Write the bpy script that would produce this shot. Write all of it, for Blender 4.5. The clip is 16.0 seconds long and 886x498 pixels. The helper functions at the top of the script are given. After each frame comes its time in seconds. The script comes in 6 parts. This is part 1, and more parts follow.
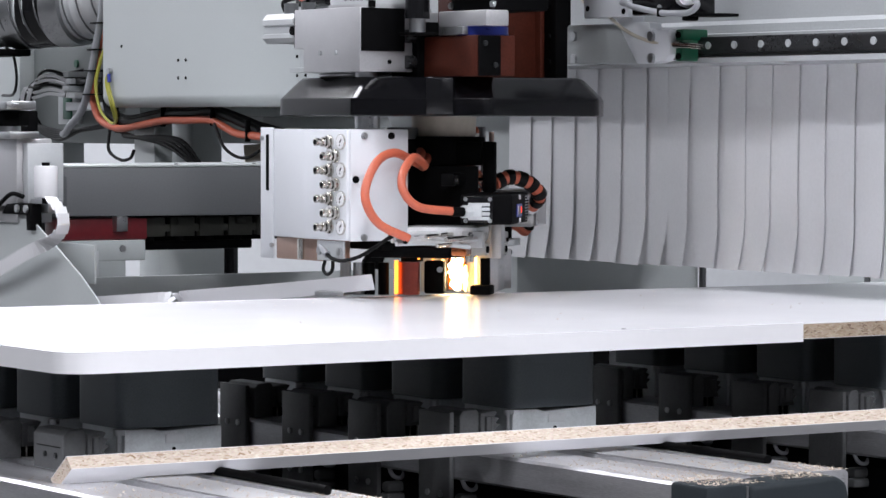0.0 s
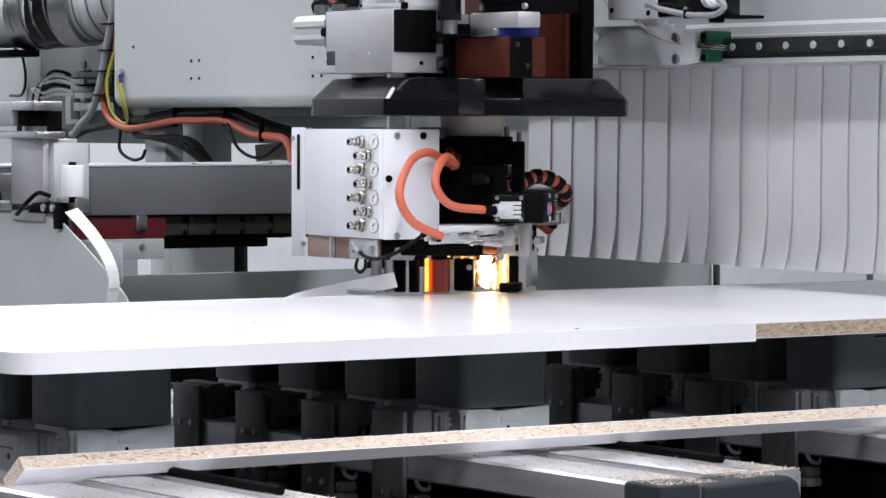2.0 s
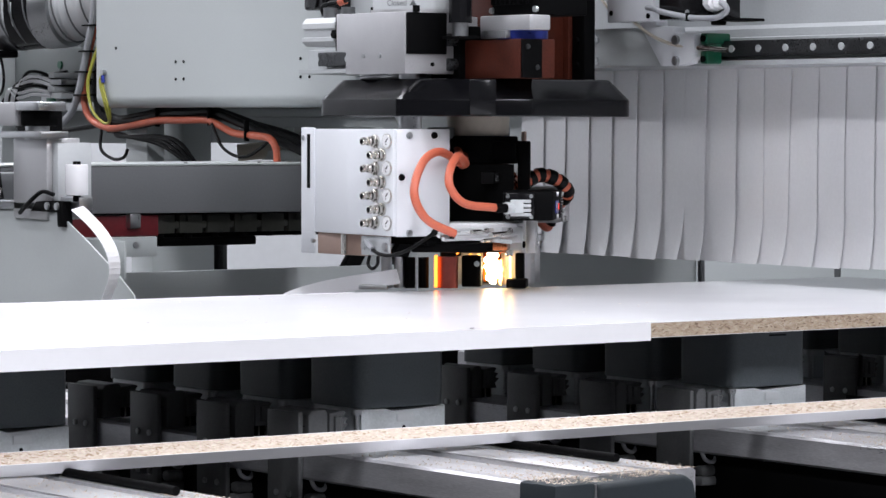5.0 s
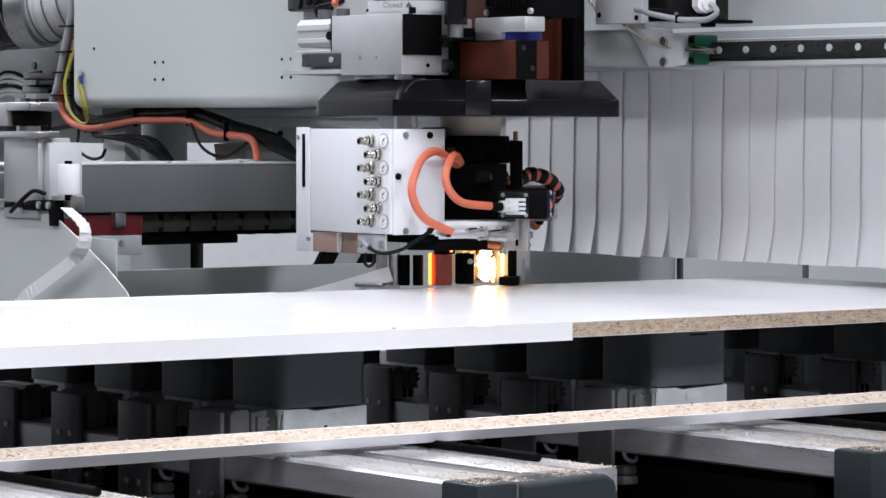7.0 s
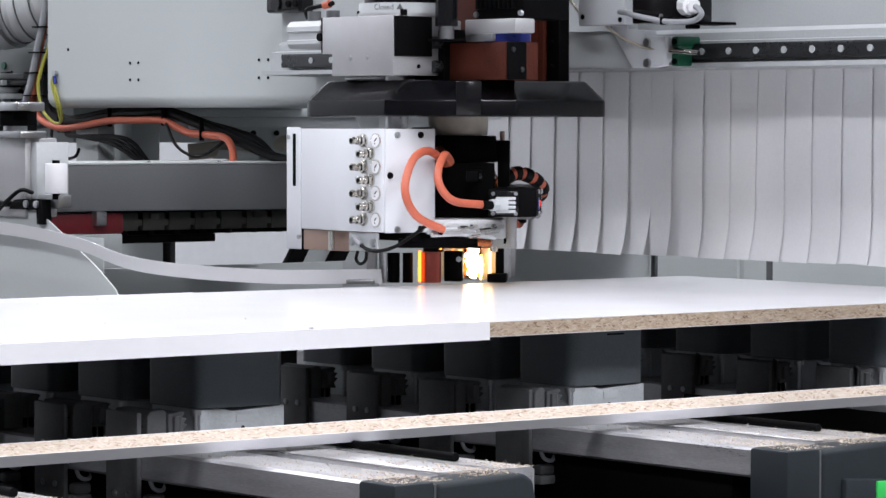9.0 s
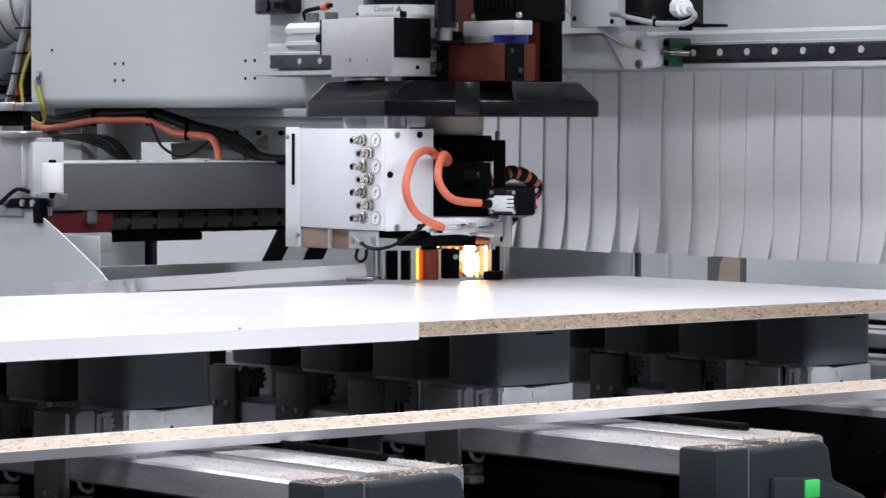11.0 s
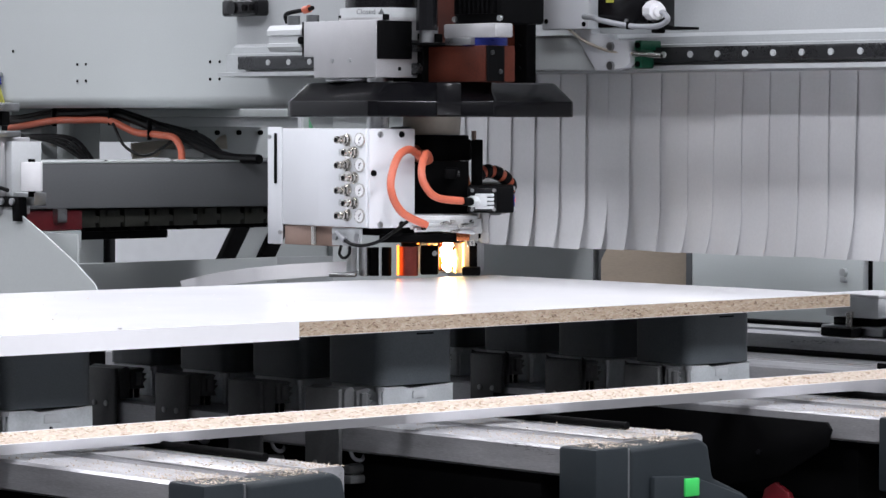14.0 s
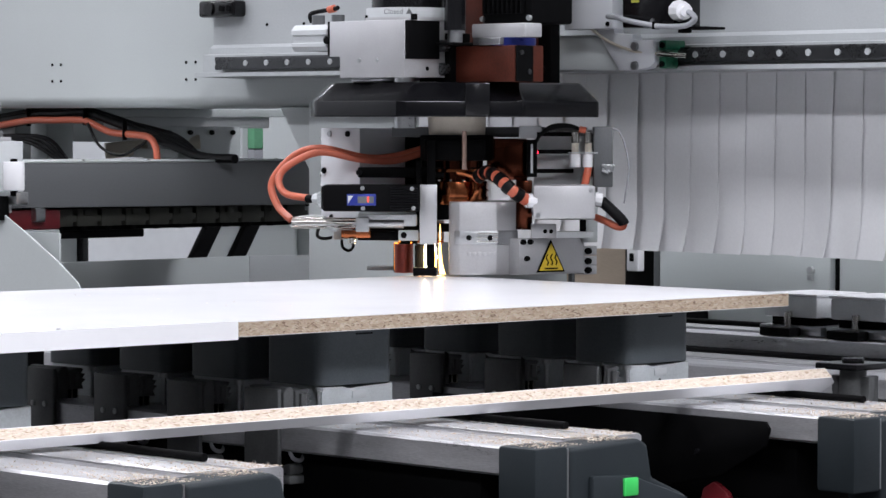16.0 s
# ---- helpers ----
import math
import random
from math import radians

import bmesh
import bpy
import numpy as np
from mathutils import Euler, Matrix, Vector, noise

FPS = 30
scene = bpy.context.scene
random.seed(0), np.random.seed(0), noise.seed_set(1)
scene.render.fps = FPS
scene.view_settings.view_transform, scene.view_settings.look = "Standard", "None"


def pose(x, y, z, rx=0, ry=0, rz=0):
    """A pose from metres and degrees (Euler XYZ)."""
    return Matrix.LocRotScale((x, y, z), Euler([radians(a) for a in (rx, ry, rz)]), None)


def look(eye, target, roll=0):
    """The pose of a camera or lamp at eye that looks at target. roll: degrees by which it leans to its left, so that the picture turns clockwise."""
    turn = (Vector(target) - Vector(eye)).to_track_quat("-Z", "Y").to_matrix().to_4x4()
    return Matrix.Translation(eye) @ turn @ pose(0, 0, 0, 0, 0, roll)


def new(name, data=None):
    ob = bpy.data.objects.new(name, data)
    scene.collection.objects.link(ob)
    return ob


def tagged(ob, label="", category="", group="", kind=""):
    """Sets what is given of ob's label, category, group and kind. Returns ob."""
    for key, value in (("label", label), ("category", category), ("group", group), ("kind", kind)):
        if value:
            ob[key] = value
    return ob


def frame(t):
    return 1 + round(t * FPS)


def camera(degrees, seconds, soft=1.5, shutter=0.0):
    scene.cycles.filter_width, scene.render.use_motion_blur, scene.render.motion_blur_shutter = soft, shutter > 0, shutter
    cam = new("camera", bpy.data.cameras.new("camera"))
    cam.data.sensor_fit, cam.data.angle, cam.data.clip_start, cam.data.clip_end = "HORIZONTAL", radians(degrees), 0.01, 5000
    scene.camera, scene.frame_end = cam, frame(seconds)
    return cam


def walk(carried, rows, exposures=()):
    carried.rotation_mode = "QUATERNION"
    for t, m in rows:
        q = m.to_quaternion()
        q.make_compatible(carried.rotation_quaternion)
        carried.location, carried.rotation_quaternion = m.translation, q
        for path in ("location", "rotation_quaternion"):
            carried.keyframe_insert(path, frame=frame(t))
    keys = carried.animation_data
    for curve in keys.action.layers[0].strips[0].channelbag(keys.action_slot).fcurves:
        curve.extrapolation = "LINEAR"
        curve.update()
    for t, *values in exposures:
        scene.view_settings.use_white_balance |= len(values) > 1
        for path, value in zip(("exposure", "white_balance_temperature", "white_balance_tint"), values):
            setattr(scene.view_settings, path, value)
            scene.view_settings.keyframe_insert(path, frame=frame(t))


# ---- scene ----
cam = camera(15.31, 16.0, 1.5, 0.4)
EYE = Vector((-2.458, -2.951, 1.182))
# heading of the tripod head (degrees from the board's long edge), by time
PAN = ((0.0, 9.809), (0.5, 9.494), (1.0, 9.42), (1.5, 9.271), (2.0, 8.994), (2.5, 8.676), (3.0, 8.379), (3.5, 8.078), (4.0, 7.777), (4.5, 7.476),
       (5.0, 7.175), (5.5, 6.875), (6.0, 6.442), (6.5, 6.129), (7.0, 5.814), (7.5, 5.529), (8.0, 5.094), (8.5, 4.735), (9.0, 4.375), (9.5, 4.05),
       (10.0, 3.74), (10.5, 3.44), (11.0, 3.14), (11.5, 2.842), (12.0, 2.541), (12.5, 2.241), (13.0, 1.821), (13.5, 1.398), (14.0, 1.058),
       (14.5, 0.827), (15.0, 0.611), (15.5, 0.345), (16.0, 0.0))


def heading(p):
    a = radians(46.64 + p)
    return look(EYE, EYE + Vector((math.cos(a), math.sin(a), -math.tan(radians(2.19)))), 0.1)


walk(cam, [(t, heading(p)) for t, p in PAN], exposures=[(0.0, 0.0), (16.0, 0.0)])

# ---- light: a bright factory hall ----
world = bpy.data.worlds.new("hall_air")
scene.world = world
world.use_nodes = True
world.node_tree.nodes["Background"].inputs[0].default_value = (0.86, 0.93, 1.0, 1)
world.node_tree.nodes["Background"].inputs[1].default_value = 0.35


def hall_lamp(x, y, z, sx, sy, watts):
    lamp = bpy.data.lights.new("hall_light", "AREA")
    lamp.shape, lamp.size, lamp.size_y, lamp.energy, lamp.color = "RECTANGLE", sx, sy, watts, (0.925, 0.93, 1.0)
    ob = new("hall_light", lamp)
    ob.matrix_world = pose(x, y, z)
    tagged(ob, "long white fluorescent light under the hall ceiling", "light", "ceiling lights", "structure")


for lx in (-5.0, -1.0, 3.0):
    for ly, watts in ((-7.4, 345), (-1.6, 175), (3.4, 138), (7.4, 158)):
        hall_lamp(lx, ly, 5.6, 0.6, 2.4, watts)


# ---- materials ----
def material(name, color, rough=0.5, metal=0.0, vary=0.08, scale=6.0, fine=120.0, bump=0.05, spec=0.5, dirt=None, coat=0.0, aniso=None, rvar=0.08):
    m = bpy.data.materials.new(name)
    m.use_nodes = True
    nt = m.node_tree
    n, l = nt.nodes, nt.links
    b = n["Principled BSDF"]
    tc = n.new("ShaderNodeTexCoord")
    mp = n.new("ShaderNodeMapping")
    mp.inputs["Scale"].default_value = aniso or (1, 1, 1)
    l.new(tc.outputs["Object"], mp.inputs["Vector"])
    big, small = n.new("ShaderNodeTexNoise"), n.new("ShaderNodeTexNoise")
    for t, s in ((big, scale), (small, fine)):
        t.inputs["Scale"].default_value, t.inputs["Detail"].default_value = s, 4.0
        l.new(mp.outputs[0], t.inputs["Vector"])
    mix = n.new("ShaderNodeMath")
    mix.operation = "MULTIPLY_ADD"
    mix.inputs[1].default_value = 0.6
    l.new(big.outputs[0], mix.inputs[0])
    half = n.new("ShaderNodeMath")
    half.operation = "MULTIPLY"
    half.inputs[1].default_value = 0.4
    l.new(small.outputs[0], half.inputs[0])
    l.new(half.outputs[0], mix.inputs[2])
    ramp = n.new("ShaderNodeValToRGB")
    lo = [max(0.0, c * (1 - 2 * vary)) for c in color]
    hi = [min(1.0, c * (1 + 2 * vary)) for c in color]
    ramp.color_ramp.elements[0].position, ramp.color_ramp.elements[1].position = 0.3, 0.7
    ramp.color_ramp.elements[0].color, ramp.color_ramp.elements[1].color = (*lo, 1), (*hi, 1)
    if dirt:
        e = ramp.color_ramp.elements.new(0.22)
        e.color = (*dirt, 1)
    l.new(mix.outputs[0], ramp.inputs[0])
    l.new(ramp.outputs[0], b.inputs["Base Color"])
    rr = n.new("ShaderNodeMapRange")
    rr.inputs["To Min"].default_value, rr.inputs["To Max"].default_value = max(0.02, rough - rvar), min(1, rough + rvar)
    rr.inputs["From Min"].default_value, rr.inputs["From Max"].default_value = 0.3, 0.7
    l.new(mix.outputs[0], rr.inputs["Value"])
    l.new(rr.outputs[0], b.inputs["Roughness"])
    b.inputs["Metallic"].default_value = metal
    b.inputs["Specular IOR Level"].default_value = spec
    b.inputs["Coat Weight"].default_value = coat
    if bump:
        bp = n.new("ShaderNodeBump")
        bp.inputs["Strength"].default_value, bp.inputs["Distance"].default_value = bump, 0.001
        l.new(small.outputs[0], bp.inputs["Height"])
        l.new(bp.outputs[0], b.inputs["Normal"])
    return m


def chips(name, base, dark, light, scale, stretch):
    """Particle board: pale pressed chips of several tones, longer along the board."""
    m = bpy.data.materials.new(name)
    m.use_nodes = True
    n, l = m.node_tree.nodes, m.node_tree.links
    b = n["Principled BSDF"]
    tc, mp = n.new("ShaderNodeTexCoord"), n.new("ShaderNodeMapping")
    mp.inputs["Scale"].default_value = stretch
    warp = n.new("ShaderNodeTexNoise")
    warp.inputs["Scale"].default_value = 60
    l.new(tc.outputs["Object"], warp.inputs["Vector"])
    add = n.new("ShaderNodeVectorMath")
    add.operation = "MULTIPLY_ADD"
    add.inputs[1].default_value = (0.012, 0.012, 0.012)
    l.new(warp.outputs["Color"], add.inputs[0])
    l.new(tc.outputs["Object"], add.inputs[2])
    l.new(add.outputs[0], mp.inputs["Vector"])
    v = n.new("ShaderNodeTexVoronoi")
    v.inputs["Scale"].default_value = scale
    l.new(mp.outputs[0], v.inputs["Vector"])
    sep = n.new("ShaderNodeSeparateColor")
    l.new(v.outputs["Color"], sep.inputs[0])
    ramp = n.new("ShaderNodeValToRGB")
    ramp.color_ramp.elements[0].color, ramp.color_ramp.elements[1].color = (*dark, 1), (*light, 1)
    for p, c in ((0.09, tuple(0.55 * a + 0.45 * d for a, d in zip(base, dark))), (0.22, base), (0.7, tuple(0.5 * (a + d) for a, d in zip(base, light)))):
        ramp.color_ramp.elements.new(p).color = (*c, 1)
    l.new(sep.outputs[0], ramp.inputs[0])
    fine = n.new("ShaderNodeTexNoise")
    fine.inputs["Scale"].default_value = 900
    l.new(tc.outputs["Object"], fine.inputs["Vector"])
    mixc = n.new("ShaderNodeMix")
    mixc.data_type, mixc.blend_type = "RGBA", "MULTIPLY"
    mixc.inputs["Factor"].default_value = 0.35
    l.new(ramp.outputs[0], mixc.inputs["A"])
    l.new(fine.outputs["Color"], mixc.inputs["B"])
    l.new(mixc.outputs["Result"], b.inputs["Base Color"])
    b.inputs["Roughness"].default_value = 0.85
    bp = n.new("ShaderNodeBump")
    bp.inputs["Strength"].default_value, bp.inputs["Distance"].default_value = 0.4, 0.001
    l.new(v.outputs["Distance"], bp.inputs["Height"])
    l.new(bp.outputs[0], b.inputs["Normal"])
    return m


def glow(name, color, power):
    m = bpy.data.materials.new(name)
    m.use_nodes = True
    b = m.node_tree.nodes["Principled BSDF"]
    b.inputs["Base Color"].default_value = (*color, 1)
    b.inputs["Emission Color"].default_value, b.inputs["Emission Strength"].default_value = (*color, 1), power
    return m


WHITE_BOARD = material("white_melamine", (0.77, 0.77, 0.79), 0.22, vary=0.006, fine=400, bump=0.0, rvar=0.015)
WHITE_TAPE = material("white_edge_tape", (0.82, 0.82, 0.84), 0.35, vary=0.01, bump=0.02)
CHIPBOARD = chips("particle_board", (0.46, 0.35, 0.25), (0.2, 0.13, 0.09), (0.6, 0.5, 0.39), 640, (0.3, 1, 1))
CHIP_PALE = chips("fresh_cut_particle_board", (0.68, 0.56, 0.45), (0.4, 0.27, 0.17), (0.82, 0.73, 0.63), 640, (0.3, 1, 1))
GREY_PAINT = material("light_grey_enamel", (0.48, 0.51, 0.51), 0.45, vary=0.03, scale=2.0, fine=300, bump=0.06)
PALE_PAINT = material("pale_grey_enamel", (0.52, 0.54, 0.55), 0.4, vary=0.03, scale=3.0, fine=300, bump=0.05)
WHITE_PAINT = material("white_powder_coat", (0.7, 0.72, 0.75), 0.42, vary=0.015, scale=8.0, fine=500, bump=0.08)
DARK_PAINT = material("dark_grey_enamel", (0.1, 0.105, 0.11), 0.45, vary=0.08, scale=3.0, fine=300, bump=0.06)
BLACK_PLASTIC = material("black_plastic", (0.007, 0.007, 0.008), 0.17, vary=0.15, scale=8, fine=260, bump=0.0, spec=0.3)
POD_RUBBER = material("charcoal_plastic_pod", (0.078, 0.09, 0.098), 0.42, vary=0.15, scale=9, fine=500, bump=0.12, spec=0.25)
CAP_PLASTIC = material("slate_plastic_cap", (0.021, 0.0265, 0.0305), 0.5, vary=0.12, scale=7, fine=600, bump=0.2, spec=0.16)
# black parts, and the deep shade under the table put into colour
MATT_BLACK = material("matt_black_and_shade", (0.002, 0.002, 0.0023), 0.6, vary=0.2, bump=0.05, spec=0.06)
ALU = material("milled_aluminium", (0.5, 0.5, 0.51), 0.4, 0.6, vary=0.06, scale=14, fine=500, bump=0.08)
ALU_BEAM = material("worn_aluminium_beam", (0.62, 0.62, 0.64), 0.34, 0.7, vary=0.14, scale=9, fine=220, bump=0.12, aniso=(5, 0.6, 5))
STEEL = material("brushed_steel", (0.45, 0.46, 0.47), 0.32, 1.0, vary=0.1, scale=20, fine=600, bump=0.06)
CHROME = material("nickel_plated_brass", (0.62, 0.6, 0.56), 0.2, 1.0, vary=0.08, fine=700, bump=0.03)
RAIL_STEEL = material("dark_ground_rail_steel", (0.055, 0.057, 0.06), 0.3, 0.7, vary=0.1, scale=8, fine=300, bump=0.04)
BROWN = material("red_brown_laminate", (0.06, 0.014, 0.008), 0.5, vary=0.25, scale=16, fine=300, bump=0.1, spec=0.18)
ORANGE = material("orange_cable_sheath", (0.52, 0.12, 0.065), 0.42, vary=0.08, scale=20, fine=300, bump=0.05)
CABLE_BLACK = material("black_cable_sheath", (0.004, 0.004, 0.0045), 0.42, vary=0.2, bump=0.03, spec=0.14)
CABLE_GREY = material("grey_cable_sheath", (0.3, 0.31, 0.33), 0.45, vary=0.05, bump=0.03)
CABLE_GREEN = material("green_yellow_cable_sheath", (0.34, 0.33, 0.05), 0.4, vary=0.1, bump=0.03)
RED_PAINT = material("red_enamel", (0.13, 0.009, 0.014), 0.4, vary=0.1, bump=0.05)
GREEN_PLASTIC = material("green_wiper_plastic", (0.006, 0.09, 0.045), 0.35, vary=0.1, bump=0.03)
GREEN_BUTTON = material("bright_green_button", (0.05, 0.62, 0.12), 0.4, vary=0.04, bump=0.03)
BLUE = material("blue_anodised_ring", (0.02, 0.035, 0.25), 0.3, 0.4, vary=0.1, bump=0.03)
CURTAIN = material("grey_pvc_strip", (0.76, 0.765, 0.78), 0.4, vary=0.025, scale=5, fine=200, bump=0.04, coat=0.15)
FLOOR_MAT = material("grey_concrete", (0.11, 0.11, 0.11), 0.5, vary=0.12, scale=0.8, fine=30, bump=0.1)
DARK_WALL = material("grey_hall_wall", (0.09, 0.093, 0.096), 0.8, vary=0.1, scale=0.5, fine=8, bump=0.05)
MID_GREY = material("mid_grey_enamel", (0.16, 0.175, 0.175), 0.5, vary=0.06, scale=3.0, fine=300, bump=0.05)
# grey metal whose base colour holds the warm light falling on it
PINK_METAL = material("warm_lit_bare_metal", (0.4, 0.28, 0.23), 0.45, 0.3, vary=0.06, scale=14, fine=300, bump=0.05)
ROLLER_RED = material("red_brown_metal", (0.3, 0.06, 0.045), 0.3, 0.5, vary=0.12, bump=0.05)
PLYWOOD = material("pale_plywood", (0.44, 0.36, 0.28), 0.6, vary=0.06, scale=3, fine=60, bump=0.1, aniso=(1, 1, 6))
CEILING_MAT = material("grey_hall_ceiling", (0.4, 0.4, 0.41), 0.8, vary=0.08, scale=0.5, fine=8, bump=0.05)
SEAT_GREY = material("machined_grey_enamel", (0.42, 0.44, 0.45), 0.42, vary=0.05, scale=4, fine=300, bump=0.06)
WALL_MAT = material("white_hall_wall", (0.78, 0.8, 0.82), 0.7, vary=0.03, scale=0.6, fine=20, bump=0.05)
CAST = material("cast_aluminium", (0.72, 0.74, 0.75), 0.5, 0.1, vary=0.08, scale=18, fine=400, bump=0.1)
CERAMIC = material("cream_ceramic", (0.55, 0.5, 0.42), 0.5, vary=0.06, bump=0.04)
FLAME = glow("white_hot_lamp", (1.0, 0.8, 0.5), 34.0)
FLAME_RIM = glow("yellow_flame_edge", (1.0, 0.55, 0.16), 7.0)
FLAME_EDGE = glow("orange_lamp_glow", (1.0, 0.3, 0.04), 3.2)
HOOD_GLOSS = material("glossy_black_hood", (0.004, 0.004, 0.005), 0.16, vary=0.1, scale=8, fine=260, bump=0.0, spec=0.26, rvar=0.05)
DARK_COPPER = material("smoked_copper", (0.075, 0.022, 0.012), 0.16, 1.0, vary=0.2, bump=0.04)
NOTICE_GREEN = material("faded_green_print", (0.13, 0.36, 0.2), 0.5, vary=0.05, bump=0.03)
# the light grey enamel, lightened to make up for light missing on the guards
GUARD_PAINT = material("light_lifted_guard_enamel", (0.62, 0.66, 0.66), 0.45, vary=0.03, scale=2.0, fine=300, bump=0.06)
CARRIAGE_PAINT = material("slate_grey_enamel", (0.15, 0.155, 0.162), 0.45, vary=0.06, scale=3.0, fine=300, bump=0.06)
CHAIN_OLIVE = material("olive_black_plastic", (0.062, 0.063, 0.054), 0.5, vary=0.12, scale=20, fine=400, bump=0.08, spec=0.3)
COPPER = material("aged_copper", (0.36, 0.115, 0.047), 0.2, 1.0, vary=0.15, bump=0.04)


# ---- mesh kit ----
def part(name, bm, mat, parent=None, label="", smooth=True):
    me = bpy.data.meshes.new(name)
    bmesh.ops.recalc_face_normals(bm, faces=bm.faces)
    bm.to_mesh(me)
    bm.free()
    me.materials.append(mat)
    if smooth:
        me.polygons.foreach_set("use_smooth", [True] * len(me.polygons))
        me.set_sharp_from_angle(angle=radians(35))
    ob = new(name, me)
    if parent:
        ob.parent = parent
    if label:
        tagged(ob, label)
    return ob


def thing(name, label, category, group="", kind=""):
    ob = new(name)
    ob.empty_display_size = 0.05
    return tagged(ob, label, category, group, kind)


def box(bm, x0, x1, y0, y1, z0, z1, bev=0.002, seg=2, m=None):
    r = bmesh.ops.create_cube(bm, size=1)
    mat = Matrix.LocRotScale(((x0 + x1) / 2, (y0 + y1) / 2, (z0 + z1) / 2), None, (abs(x1 - x0), abs(y1 - y0), abs(z1 - z0)))
    bmesh.ops.transform(bm, matrix=(m or Matrix()) @ mat, verts=r["verts"])
    if bev:
        es = {e for v in r["verts"] for e in v.link_edges}
        bmesh.ops.bevel(bm, geom=list(es), offset=min(bev, 0.45 * min(abs(x1 - x0), abs(y1 - y0), abs(z1 - z0))), segments=seg, profile=0.5, affect="EDGES")
    return bm


def B(*a, **k):
    return box(bmesh.new(), *a, **k)


def cyl(bm, p0, p1, r, r2=None, seg=24, bev=0.0):
    p0, p1 = Vector(p0), Vector(p1)
    d = p1 - p0
    m = Matrix.Translation((p0 + p1) / 2) @ d.to_track_quat("Z", "Y").to_matrix().to_4x4()
    r = bmesh.ops.create_cone(bm, cap_ends=True, segments=seg, radius1=r, radius2=r if r2 is None else r2, depth=d.length, matrix=m)
    if bev:
        es = [e for e in {e for v in r["verts"] for e in v.link_edges} if any(len(f.verts) > 4 for f in e.link_faces)]
        bmesh.ops.bevel(bm, geom=es, offset=bev, segments=2, profile=0.5, affect="EDGES")
    return bm


def C(*a, **k):
    return cyl(bmesh.new(), *a, **k)


def spline(pts, n=8):
    """A smooth line through the points."""
    p = [Vector(q) for q in pts]
    p = [2 * p[0] - p[1], *p, 2 * p[-1] - p[-2]]
    out = []
    for a, b, c, d in zip(p, p[1:], p[2:], p[3:]):
        for i in range(n):
            t = i / n
            out.append(0.5 * (2 * b + (c - a) * t + (2 * a - 5 * b + 4 * c - d) * t * t + (3 * b - a - 3 * c + d) * t ** 3))
    return out + [p[-2]]


def tube(bm, pts, r, seg=10, n=8, ribs=0.0):
    line = spline(pts, n) if n > 1 else [Vector(q) for q in pts]
    rings, up = [], Vector((0.13, 0.21, 0.97))
    for i, p in enumerate(line):
        d = (line[min(i + 1, len(line) - 1)] - line[max(i - 1, 0)]).normalized()
        u = (up - d * up.dot(d)).normalized()
        up = u
        w = d.cross(u)
        rr = r * (1 + (ribs if i % 2 else -ribs))
        rings.append([bm.verts.new(p + rr * (math.cos(a) * u + math.sin(a) * w)) for a in (2 * math.pi * k / seg for k in range(seg))])
    for a, b in zip(rings, rings[1:]):
        for k in range(seg):
            bm.faces.new((a[k], a[(k + 1) % seg], b[(k + 1) % seg], b[k]))
    bm.faces.new(rings[0][::-1])
    bm.faces.new(rings[-1])
    return bm


def prism(bm, pts, axis, a, b, bev=0.0, seg=2):
    """An outline of (u, v) pushed along an axis from a to b. x: (y, z); y: (x, z); z: (x, y)."""
    def at(u, v, w):
        return {"x": (w, u, v), "y": (u, w, v), "z": (u, v, w)}[axis]
    lo = [bm.verts.new(at(u, v, a)) for u, v in pts]
    hi = [bm.verts.new(at(u, v, b)) for u, v in pts]
    k = len(pts)
    fs = [bm.faces.new(lo[::-1]), bm.faces.new(hi)] + [bm.faces.new((lo[i], lo[(i + 1) % k], hi[(i + 1) % k], hi[i])) for i in range(k)]
    bmesh.ops.recalc_face_normals(bm, faces=fs)
    if bev:
        bmesh.ops.bevel(bm, geom=list({e for f in fs for e in f.edges}), offset=bev, segments=seg, profile=0.5, affect="EDGES")
    return bm


def P(*a, **k):
    return prism(bmesh.new(), *a, **k)


def screw(parent, p, d, r=0.004, mat=None, name="screw"):
    p, d = Vector(p), Vector(d).normalized()
    bm = C(p - d * 0.002, p + d * r * 0.55, r, r * 0.9, seg=12)
    cyl(bm, p + d * r * 0.5, p + d * r * 0.62, r * 0.5, seg=6)
    return part(name, bm, mat or STEEL, parent)


# ---- hall ----
tagged(part("floor", B(-9, 9, -9, 9, -0.2, 0.0, 0), FLOOR_MAT), "grey sealed concrete factory floor", "floor", kind="structure")
tagged(part("ceiling", B(-9, 9, -9, 9, 6.0, 6.2, 0), CEILING_MAT), "grey factory hall ceiling", "ceiling", kind="structure")
tagged(part("wall_north", B(-9, 9, 9, 9.2, 0, 6, 0), WALL_MAT), "white painted hall wall behind the machine", "wall", kind="structure")
tagged(part("wall_south", B(-9, 9, -9.2, -9, 0, 6, 0), DARK_WALL), "dim grey hall wall", "wall", kind="structure")
tagged(part("wall_east", B(9, 9.2, -9, 9, 0, 6, 0), WALL_MAT), "white painted hall wall", "wall", kind="structure")
tagged(part("wall_west", B(-9.2, -9, -9, 9, 0, 6, 0), DARK_WALL), "dim grey hall wall", "wall", kind="structure")


